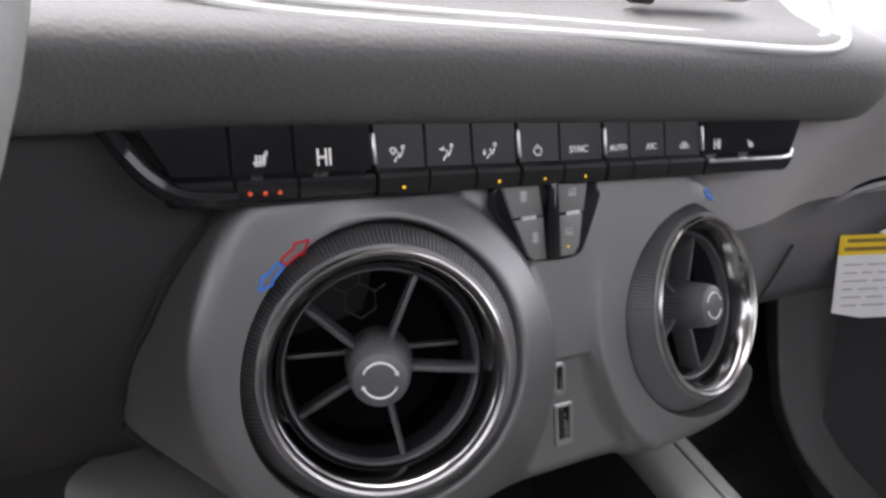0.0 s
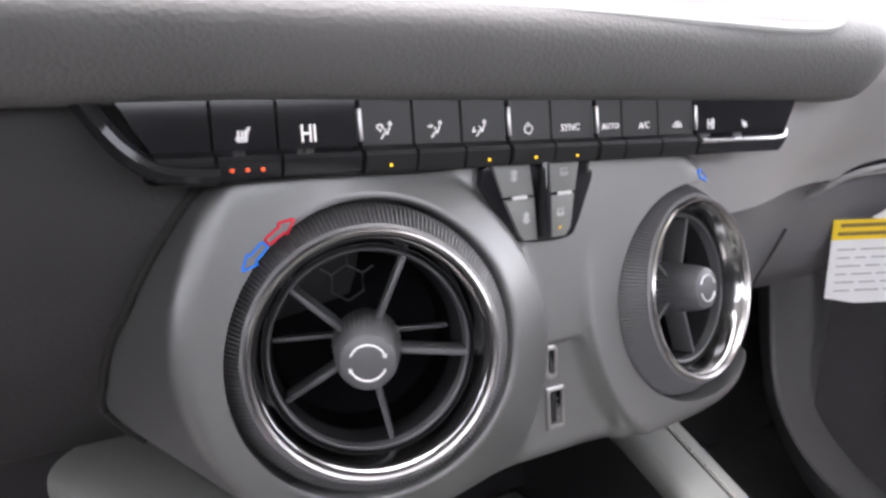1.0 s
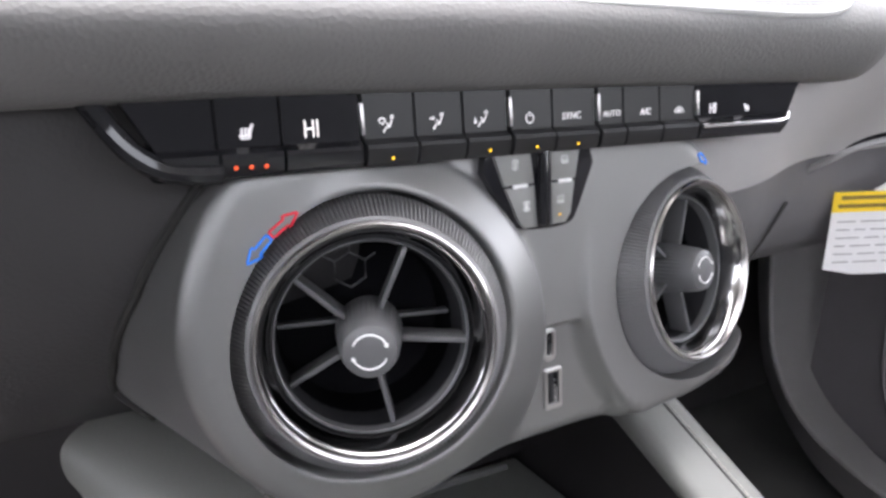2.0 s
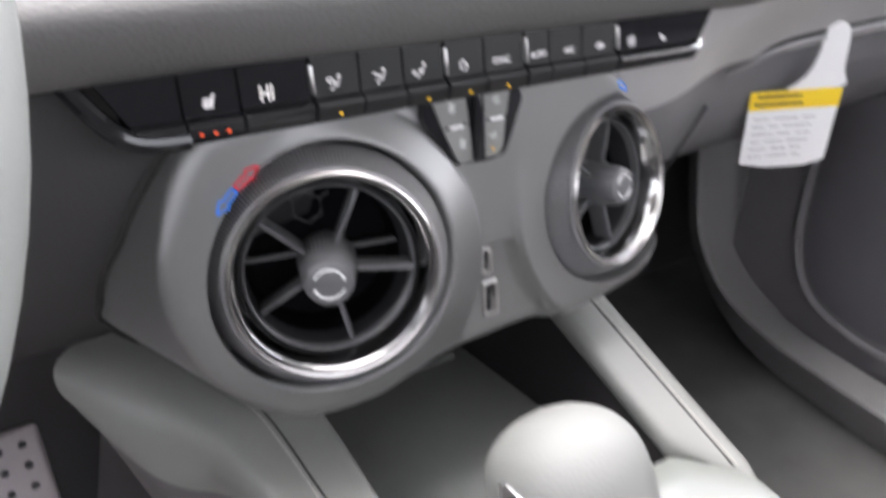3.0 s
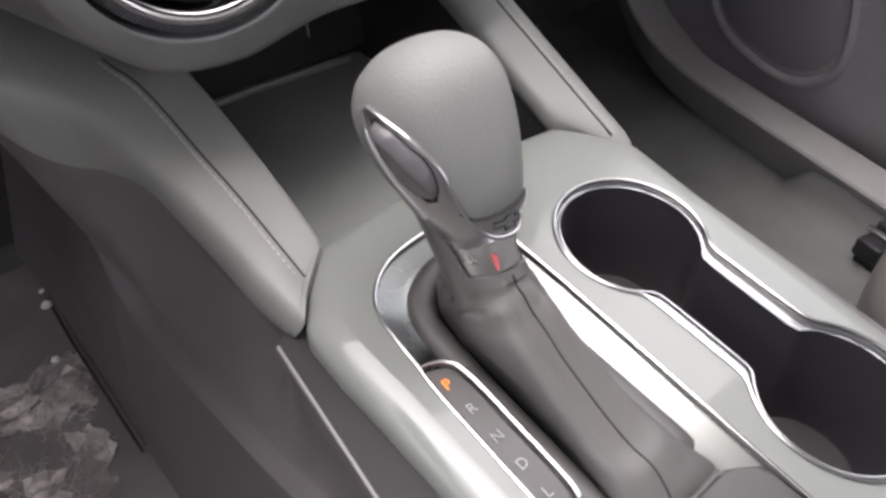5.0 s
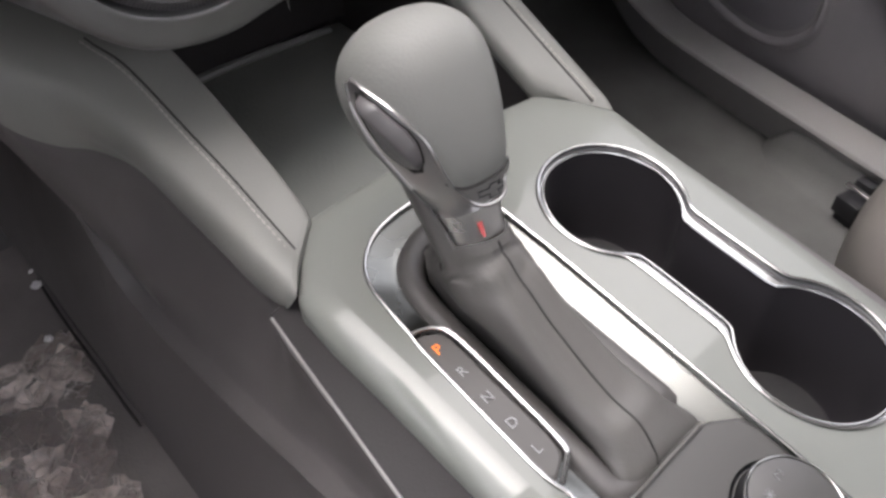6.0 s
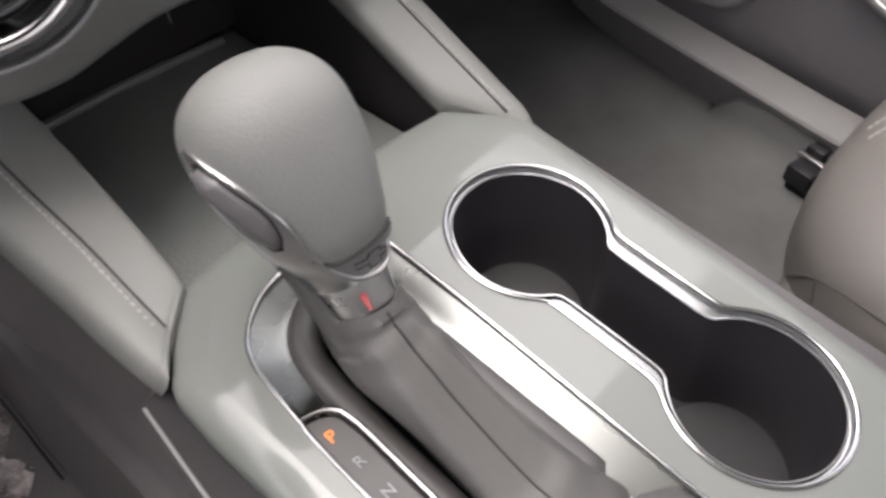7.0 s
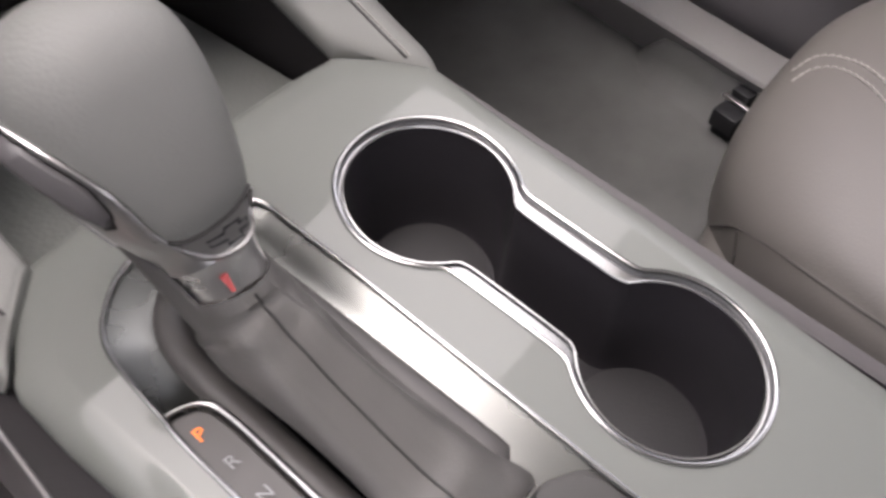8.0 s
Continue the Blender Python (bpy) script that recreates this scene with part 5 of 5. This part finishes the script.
for i in range(21):
    h = 0.0392 + 0.0356 * i / 20
    s = math.sqrt(max(0.0, 1 - (abs(i - 10) / 10) ** 6))
    lo, mi, hi = table(h, LOW)[0], table(h, MID)[0], table(h, TOP)[0]
    cen = (lo + hi) / 2
    line = [(lo, 0.0008), (lo + 1.0, 0.0018), (lo * 0.6 + mi * 0.4, 0.0026), (lo * 0.25 + mi * 0.75, 0.0040), (mi, 0.0052), (mi * 0.75 + hi * 0.25, 0.0050), (hi - 0.8, 0.0026), (hi, 0.0008)]
    rows.append([knob_at(h, cen + (a - cen) * s, 0.0004 + w * s) for a, w in line])
    gap.append([knob_at(h + (0.0009 if i == 20 else -0.0009 if i == 0 else 0), cen + (a - cen) * max(s, 0.5) + d, 0.0013) for a, d in ((lo, -2.2), ((lo + hi) / 2, 0.0), (hi, 1.6))])
part("button_gap", loft(gap, closed=False), SEAM, sh, "dark gap round the release button", flat_angle=70)
part("release_button", loft(rows, closed=False), BUTTON_GREY, sh, "dark satin release button with a lighter upper face", flat_angle=50)
rows = []
for h, a0, a1 in ((0.0148, 256, 296), (0.0175, 245, 307), (0.0205, 239, 311), (0.0230, 236, 312), (0.0248, 234, 312)):
    rows.append([skin(h, a0 + (a1 - a0) * k / 12, 0.0010) for k in range(13)])
plate_ob = part("badge_plate", loft(rows, closed=False), BADGE, sh, "dark plate with an embossed emblem", flat_angle=70)
part("plate_edge", tube(smooth_line([skin(h, a, 0.0009) for h, a in ((0.0311, 224.5), (0.0270, 231), (0.0252, 244), (0.0249, 262), (0.0250, 282), (0.0258, 303), (0.0268, 312))], 2, False), 0.0007, n=6), SEAM, sh)
em = [skin(0.0185 + 0.0026 * dy - 0.0009 * dx, 277 + 13.0 * dx, 0.0012) for dx, dy in ((-1.6, -0.6), (-0.5, -0.6), (-0.6, -1.2), (0.6, -1.2), (0.5, -0.4), (1.6, -0.3), (1.7, 0.6), (0.6, 0.6), (0.7, 1.2), (-0.5, 1.2), (-0.6, 0.5), (-1.7, 0.5))]
part("emblem", tube(em, 0.00042, closed=True, n=5), VENT, plate_ob)
mk = frame_at(SM @ Vector((-0.0052, -0.0146, 0.0035)), su, SW)
part("red_mark", prism([Vector(p) for p in ((-0.0015, 0.0026), (0.0013, 0.0026), (0.0005, -0.0044), (-0.0006, -0.0044))], mk, 0.0007), LIT_MARK, sh, "small glowing red lock mark")

# boot: a cuff, higher in front, that spreads like a tent down into the slot
BASE = [(-60, 0.2010, 0.004), (-35, 0.1990, 0.034), (-12, 0.2012, 0.066), (20, 0.2010, 0.105), (55, 0.1940, 0.132), (90, 0.1830, 0.1375), (125, 0.1720, 0.135), (155, 0.1655, 0.126), (185, 0.1625, 0.106),
        (202, 0.1622, 0.070), (216, 0.1605, 0.036), (228, 0.1570, 0.006), (238, 0.1535, -0.0085), (246, 0.1560, -0.0128), (268, 0.1711, -0.0136), (284, 0.1980, -0.0136), (290, 0.2035, -0.0112), (295, 0.2030, -0.0040), (300, 0.2010, 0.004)]
COLS = 120
rings = [[] for _ in range(40)]
for j in range(COLS):
    deg = -60 + 360 * j / COLS
    t = radians(deg)
    front = min(1.0, max(0.0, (196 - deg) / 22, 0.0)) * min(1.0, max(0.0, (deg - 20) / 45))
    front = front * front * (3 - 2 * front)
    hem = -0.0032 + 0.0010 * math.sin(2 * t + 0.6) + 0.0335 * front
    bx, by = table(deg, BASE)
    foot = Vector((bx, by, zt(by) - 0.0060))
    col_pts = []
    for h, r in ((0.0, 0.0), (0.0004, 0.0011), (-0.0016, 0.0017), (-0.0046, 0.0021)):
        hh = hem + h
        neck = table(hh, [(-0.02, 0.0150), (-0.004, 0.0142), (0.0, 0.0143), (0.010, 0.0152), (0.018, 0.0172), (0.026, 0.0200), (0.032, 0.0215)])[0]
        col_pts.append(SM @ Vector(((neck + r) * math.cos(t), (neck + r + 0.001) * math.sin(t), hh)))
    tuck = 0.0012 * math.exp(-((deg - 250) / 40) ** 2)
    for h, r in ((-0.0100, 0.0168), (-0.0125, 0.0169 - tuck), (-0.0148, 0.0182 - tuck * 0.3)):
        h2 = h + 0.0022 * math.sin(1.5 * t + 1.1)
        col_pts.append(SM @ Vector((r * math.cos(t) * (1.0 + 0.12 * front), (r + 0.001) * math.sin(t), h2)))
    knee = col_pts[-1]
    turn = deg if deg < 120 else deg - 360
    foot.z -= 0.006 * math.exp(-((turn + 12) / 24) ** 2)
    m = len(rings) - len(col_pts)
    col_pts += [knee.lerp(foot, k / m) for k in range(1, m + 1)]
    for ring, q in zip(rings, col_pts):
        ring.append(q)
# rounded between cuff and slot, with long soft folds
for k in range(8, len(rings)):
    u = (k - 7) / (len(rings) - 8)
    ring = rings[k]
    for _ in range(round(90 * math.sin(math.pi * u) ** 0.6)):
        ring = [(ring[j - 1] + 2 * ring[j] + ring[(j + 1) % COLS]) / 4 for j in range(COLS)]
    arch = math.sin(math.pi * u)
    for j, q in enumerate(ring):
        deg = -60 + 360 * j / COLS
        turn = deg if deg < 120 else deg - 360
        back = math.exp(-((deg - 268) / 30) ** 2)
        groove = math.exp(-((turn + 40) / 10) ** 2) * max(0.0, math.sin(math.pi * min(1.0, u * 1.10))) * min(1.0, u * 2)
        wing = math.exp(-((deg - 290) / 9) ** 2) * arch
        flank = math.exp(-((deg - 225) / 24) ** 2)
        fold = noise.noise(Vector((deg / 26, u * 2.2, 0.3))) * 0.0022 + noise.noise(Vector((deg / 10, u * 4.5, 4.0))) * 0.0007
        gather = 0.0017 * math.sin(u * 26 + deg / 17) * math.exp(-u * 9)
        hang = -0.0035 * math.sin(math.pi * min(1.0, u * 1.25)) + 0.0040 * math.exp(-((u - 0.86) / 0.10) ** 2)
        q = q + Vector((0, 0, back * hang + 0.0025 * flank * arch - 0.0095 * groove + 0.0015 * wing + (fold + gather) * min(1.0, 6 * (1 - u))))
        q.x += 0.0020 * wing - 0.0030 * groove - 0.0012 * flank * arch - 0.0050 * math.exp(-((deg - 197) / 26) ** 2) * math.sin(math.pi * u ** 0.75)
        ring[j] = q
    rings[k] = ring
rings.append([q + Vector((0.002, 0, -0.012)) for q in rings[-1]])
part("boot", loft(rings, True, False, False), BOOT, sh, "gathered grey leather boot", flat_angle=80)
near = round((268 + 60) / 360 * COLS)
part("boot_seam", tube([r[near] + Vector((0.0002, 0, 0.0001)) for r in rings[2:]], 0.00055, n=6), SEAM, sh)

# ---- passenger side: sill, door, seat ----
sill = thing("door_sill", "grey moulded sill along the passenger door opening", "sill", kind="structure")
SILL_LINE = [(0.715, -0.50, 0.222), (0.742, -0.25, 0.222), (0.770, 0.0, 0.222), (0.781, 0.10, 0.226), (0.795, 0.17, 0.227), (0.812, 0.25, 0.227), (0.832, 0.345, 0.227), (0.845, 0.41, 0.229), (0.853, 0.45, 0.235), (0.858, 0.50, 0.251), (0.868, 0.55, 0.284),
             (0.884, 0.585, 0.33), (0.892, 0.60, 0.38), (0.889, 0.605, 0.44), (0.885, 0.61, 0.56), (0.885, 0.612, 0.70)]
rows = []
for k, q in enumerate(smooth_line(SILL_LINE, 2, False)):
    up = min(1.0, max(0.0, (q.z - 0.235) / 0.10))
    lift = Vector((0, -0.35 * up, 1 - up)).normalized() if up < 1 else Vector((0.0, -1.0, 0.0))
    side = Vector((1, 0, 0))
    sec = [(0.020, -0.057), (0.014, -0.035), (0.002, -0.008), (0.0005, -0.003), (0.003, 0.0008), (0.008, 0.0020), (0.052, 0.0005), (0.060, -0.001), (0.064, -0.006), (0.066, -0.03)]
    rows.append([q + side * (a + 0.10 * up * max(0.0, a - 0.003) / 0.06) + lift * b for a, b in sec])
part("sill_cover", loft(rows, closed=False), SILL, sill, flat_angle=40)
rows = []
for i in range(24):
    y = -0.45 + 0.68 * i / 23
    x0 = table(y, [(-0.5, 0.715), (-0.25, 0.742), (0.0, 0.770), (0.10, 0.781), (0.17, 0.795), (0.25, 0.812)])[0]
    rise = min(1.0, max(0.0, (0.235 - y) / 0.045))
    rise = rise * rise * (3 - 2 * rise)
    rows.append([Vector((x0 + a + 0.004 * noise.noise(Vector((y * 14, a * 60, 2))), y, FLOOR - 0.003 + h * (0.08 + 0.92 * rise))) for a, h in ((-0.06, 0.0), (-0.03, 0.003), (-0.010, 0.009), (-0.001, 0.026), (0.0025, 0.042), (0.005, 0.048), (0.02, 0.049))])
part("carpet_edge", loft(rows, closed=False), UNDERLAY, sill, "grey carpet turned up against the sill", flat_angle=70)
door = thing("passenger_door", "dark passenger door trim with a rounded speaker panel", "door")
DOORX = [(0.19, 0.905), (0.225, 0.893), (0.26, 0.890), (0.34, 0.896), (0.44, 0.905), (0.55, 0.915), (0.70, 0.92)]


def door_x(y, z):
    return table(z, DOORX)[0] + 0.17 * (y - 0.30)


rows = []
for i in range(30):
    y = -0.5 + 1.06 * i / 29
    rows.append([Vector((door_x(y, z), y, z)) for z in (0.19, 0.21, 0.225, 0.24, 0.26, 0.30, 0.34, 0.39, 0.44, 0.50, 0.55, 0.62, 0.69)])
part("trim_panel", loft(rows, closed=False), DOOR, door, flat_angle=40)
spk = [(0.452, 0.60), (0.462, 0.50), (0.463, 0.41), (0.458, 0.335), (0.424, 0.276), (0.352, 0.255), (0.286, 0.253), (0.243, 0.285), (0.240, 0.33), (0.262, 0.40), (0.296, 0.445), (0.330, 0.475), (0.36, 0.60)]
spl = smooth_line([Vector((door_x(y, z), y, z)) for y, z in spk], 3, True)
mid = sum(spl, Vector()) / len(spl)
rings = []
for f, out in ((1.06, 0.002), (1.03, -0.006), (1.0, -0.009), (0.975, -0.008), (0.955, -0.002), (0.945, 0.003)):
    rings.append([mid + (p - mid) * f + Vector((out, 0, 0)) for p in spl])
part("speaker_edge", loft(rings, True, False, False), DOOR, door, flat_angle=70)
rings = [[mid + (p - mid) * f + Vector((out, 0, 0)) for p in spl] for f, out in ((0.955, 0.002), (0.90, -0.001), (0.7, -0.003), (0.4, -0.004), (0.1, -0.004))]
part("speaker_cover", loft(rings, True, False, True), GRILLE, door, "dark cloth speaker cover", flat_angle=70)
part("pull_trim", tube(smooth_line([Vector((door_x(y, z) - 0.010, y, z)) for y, z in ((0.235, 0.62), (0.228, 0.50), (0.215, 0.43), (0.19, 0.385), (0.14, 0.352), (0.06, 0.33), (-0.05, 0.32))], 2, False), 0.012, n=10), SILL, door, "grey moulded pull surround")
part("pull_edge", tube(smooth_line([Vector((door_x(y, z) - 0.022, y, z)) for y, z in ((0.235, 0.62), (0.228, 0.50), (0.215, 0.43), (0.19, 0.385), (0.14, 0.352), (0.06, 0.33), (-0.05, 0.32))], 2, False), 0.0035, n=8), SATIN, door, "satin silver edging")

seat = thing("passenger_seat", "taupe-grey leather passenger seat cushion with pale double stitching", "seat")


def superbox(c, r, p, nu=28, nv=44, warp=None):
    rings = []
    for i in range(1, nu):
        f = -math.pi / 2 + math.pi * i / nu
        ring = []
        for j in range(nv):
            t = 2 * math.pi * j / nv
            cf, sf, ct, st = math.cos(f), math.sin(f), math.cos(t), math.sin(t)
            e = 2 / p
            q = Vector((c[0] + r[0] * abs(cf) ** e * math.copysign(abs(ct) ** e, ct), c[1] + r[1] * abs(cf) ** e * math.copysign(abs(st) ** e, st), c[2] + r[2] * math.copysign(abs(sf) ** e, sf)))
            ring.append(warp(q) if warp else q)
        rings.append(ring)
    return loft(rings)


SEATC, SEATR, SEATP = (0.6711, -0.3451, 0.2944), (0.250, 0.399, 0.1046), 2.99


def on_seat(x, y, z=None):
    """On the cushion: above (x, y), or in front of (x, z) where z is given."""
    if z is None:
        a = min(0.999, abs((x - SEATC[0]) / SEATR[0]) ** SEATP + abs((y - SEATC[1]) / SEATR[1]) ** SEATP)
        return Vector((x, y, SEATC[2] + SEATR[2] * (1 - a) ** (1 / SEATP)))
    a = min(0.999, abs((y - SEATC[1]) / SEATR[1]) ** SEATP + abs((z - SEATC[2]) / SEATR[2]) ** SEATP)
    return Vector((SEATC[0] - SEATR[0] * (1 - a) ** (1 / SEATP), y, z))


def plump(q):
    """Soft hollows along the seams and an uneven skin."""
    low = max(0.0, 1 - abs(q.z - (0.345 - 0.6 * max(0.0, q.y + 0.06))) / 0.010) if q.x < 0.56 else 0.0
    out = (q - Vector(SEATC)).normalized()
    return q - out * (0.0018 * low + 0.0012 * noise.noise(q * 14))


cushion = part("cushion", superbox(SEATC, SEATR, SEATP, 72, 120, plump), SEAT, seat, "padded taupe leather cushion", flat_angle=80)
part("side_valance", superbox((0.6740, -0.352, 0.235), (0.238, 0.385, 0.066), 6.0), SEAT, seat, flat_angle=80)
for row in ([(0.6462, 0.0378), (0.667, 0.0306), (0.6635, 0.0151), (0.6515, -0.007), (0.6334, -0.0264), (0.605, -0.055), (0.57, -0.10), (0.55, -0.16)],
            [(0.6275, 0.0317), (0.647, 0.0242), (0.6448, 0.0054), (0.6266, -0.0186), (0.6084, -0.0345), (0.58, -0.062), (0.55, -0.105), (0.53, -0.165)]):
    line = resample([on_seat(x, y) for x, y in smooth_line([Vector((*p, 0)).xy for p in row], 2, False)], 0.0065, False)
    part("stitching", joined([tube([a.lerp(b, 0.12) + Vector((0, 0, 0.0003)), a.lerp(b, 0.5) + Vector((0, 0, 0.0014)), a.lerp(b, 0.88) + Vector((0, 0, 0.0003))], 0.0010, n=5) for a, b in zip(line, line[1:])]), THREAD, cushion, "pale thread stitching")
low = smooth_line([on_seat(0, y, z) for y, z in ((0.0252, 0.2784), (0.015, 0.300), (0.0048, 0.3161), (-0.0266, 0.3335), (-0.0736, 0.3434), (-0.14, 0.350), (-0.25, 0.352))], 2, False)
part("seam", tube([p + Vector((-0.0002, 0.0002, 0)) for p in low], 0.0013, n=6), SEAM_GREY, cushion)
part("seam", tube([on_seat(0, y, z) for y, z in ((0.0020, 0.3150), (-0.004, 0.300), (-0.010, 0.283), (-0.018, 0.262), (-0.028, 0.24))], 0.0013, n=6), SEAM_GREY, cushion)

rail = thing("seat_rail", "black seat rail end with a bright metal clip on the carpet", "seat rail")
part("end_block", rbox((0.024, 0.030, 0.022), pose(0.752, 0.092, FLOOR + 0.022, 0, 0, -14), 0.003), VENT, rail)
part("clip", rbox((0.006, 0.034, 0.004), pose(0.768, 0.094, FLOOR + 0.032, 0, 0, -14), 0.001), SATIN, rail, "bright metal clip")
part("hook", rbox((0.018, 0.022, 0.024), pose(0.780, 0.092, FLOOR + 0.030, 0, 0, -14), 0.003), VENT, rail)
part("clip", rbox((0.006, 0.036, 0.005), pose(0.793, 0.098, FLOOR + 0.040, 0, 0, -14), 0.001), SATIN, rail)
part("foot", rbox((0.05, 0.040, 0.014), pose(0.768, 0.080, FLOOR + 0.006, 0, 0, -14), 0.003), VENT, rail)

# ---- driver footwell ----
fm = grid_sheet(60, 80, lambda u, v: Vector((-0.42 + 0.50 * u, 0.05 + 0.62 * v, FLOOR + 0.006 + 0.002 * noise.noise(Vector((u * 9, v * 9, 0))))))
tagged(part("floor_mat", fm, CARPET), "dark carpet floor mat in the driver footwell", "floor mat")


edge = [(0.0470, 0.600, FLOOR + 0.008), (0.0455, 0.56, FLOOR + 0.009), (0.0440, 0.511, FLOOR + 0.010), (0.0450, 0.450, FLOOR + 0.010), (0.0445, 0.404, FLOOR + 0.009), (0.0450, 0.37, FLOOR + 0.006)]
# Dark tube added to draw the dark gap between carpet and console.
tagged(part("carpet_gap", tube(smooth_line(edge, 2, False), 0.0012, n=8), SEAM), "dark tube for the gap between carpet and console", "carpet edge")
tagged(part("carpet_lip", tube([p + Vector((0.004, 0, 0.006)) for p in smooth_line(edge, 2, False)], 0.0020, n=8), SIDE), "soft moulded lip where the console meets the carpet", "trim")


def film(u, v):
    """Crumpled sheet: sharp folds between jittered points."""
    i = Vector((u * 61.3, v * 57.7, 0.5))
    w = min(1.0, 12 * (1 - u), 12 * (1 - v), 12 * u, 12 * v)
    ju, jv = 0.010 * w * noise.noise(i * 1.7), 0.010 * w * noise.noise(i * 1.7 + Vector((9, 4, 2)))
    ragged = 0.022 * noise.noise(Vector((v * 9, 1.7, 0))) + 0.016 * noise.noise(Vector((v * 31, 4.2, 0)))
    x = -0.40 + (0.385 + 0.065 * v) * (u + ju) + ragged * u
    y = 0.12 + 0.40 * (v + jv) + (0.03 * noise.noise(Vector((u * 9, 5.1, 0))) + 0.016 * noise.noise(Vector((u * 33, 2.1, 0)))) * v
    q = Vector((x, y, 0))
    h = 0.010 * abs(noise.noise(q * 24)) + 0.007 * abs(noise.noise(i * 0.83)) + 0.003 * abs(noise.noise(i * 2.3))
    return Vector((x, y, FLOOR + 0.0085 + h * min(1.0, 5 * (1 - u), 5 * (1 - v))))


tagged(part("mat_film", grid_sheet(52, 52, film), FILM, smooth=False), "crumpled dusty plastic film lying on the floor mat", "plastic film")
for x, y, r in ((0.0435, 0.590, 0.0055), (0.0246, 0.514, 0.0042), (0.0462, 0.614, 0.0025)):
    b = bmesh.new()
    bmesh.ops.create_icosphere(b, subdivisions=2, radius=r)
    for v in b.verts:
        v.co *= 1 + 0.5 * noise.noise(v.co * 400 + Vector((x * 99, 0, 0)))
        v.co.z *= 0.5
    b.transform(Matrix.Translation((x, y, FLOOR + 0.010 + r * 0.3)))
    tagged(part("crumb", b, PAPER), "pale crumb of grit on the driver carpet", "debris", "grit on the carpet")
ped = thing("brake_pedal", "pale studded brake pedal pad in the driver footwell", "pedal")
mp = frame_at((-0.030, 0.470, 0.400), (1, 0, 0), (0, 0.55, 0.84))
part("pad", rbox((0.085, 0.115, 0.012), mp, 0.005, 3), PEDAL, ped)
for i in range(5):
    for j in range(7):
        part("stud", revolve([(0.0, 0.002), (0.0022, 0.0015), (0.0028, 0.0)], mp @ pose(-0.030 + 0.015 * i, -0.045 + 0.015 * j, 0.006), 10), VENT, ped)
part("arm", rbox((0.018, 0.20, 0.03), mp @ pose(0, 0.10, -0.022), 0.004), VENT, ped)

# ---- steering wheel ----
wheel = thing("steering_wheel", "grey leather steering wheel rim beside the dashboard", "steering wheel")
mw = frame_at((-0.1787, 0.1537, 0.7933), (1, 0, 0), (0, 0.343, 0.939))
part("rim", revolve([(0.183 + 0.0165 * math.cos(2 * math.pi * k / 16), 0.0165 * math.sin(2 * math.pi * k / 16)) for k in range(16)], mw, 96, closed=True), RIM, wheel, flat_angle=80)
part("hub", superbox((0, 0, 0), (0.07, 0.06, 0.02), 3.0), PANEL, wheel).matrix_basis = mw @ pose(0, 0, -0.02)
for a in (0, 180, 270):
    part("spoke", rbox((0.13, 0.028, 0.012), mw @ pose(0, 0, 0, 0, 0, a) @ pose(0.115, 0, -0.012), 0.004), PANEL, wheel)
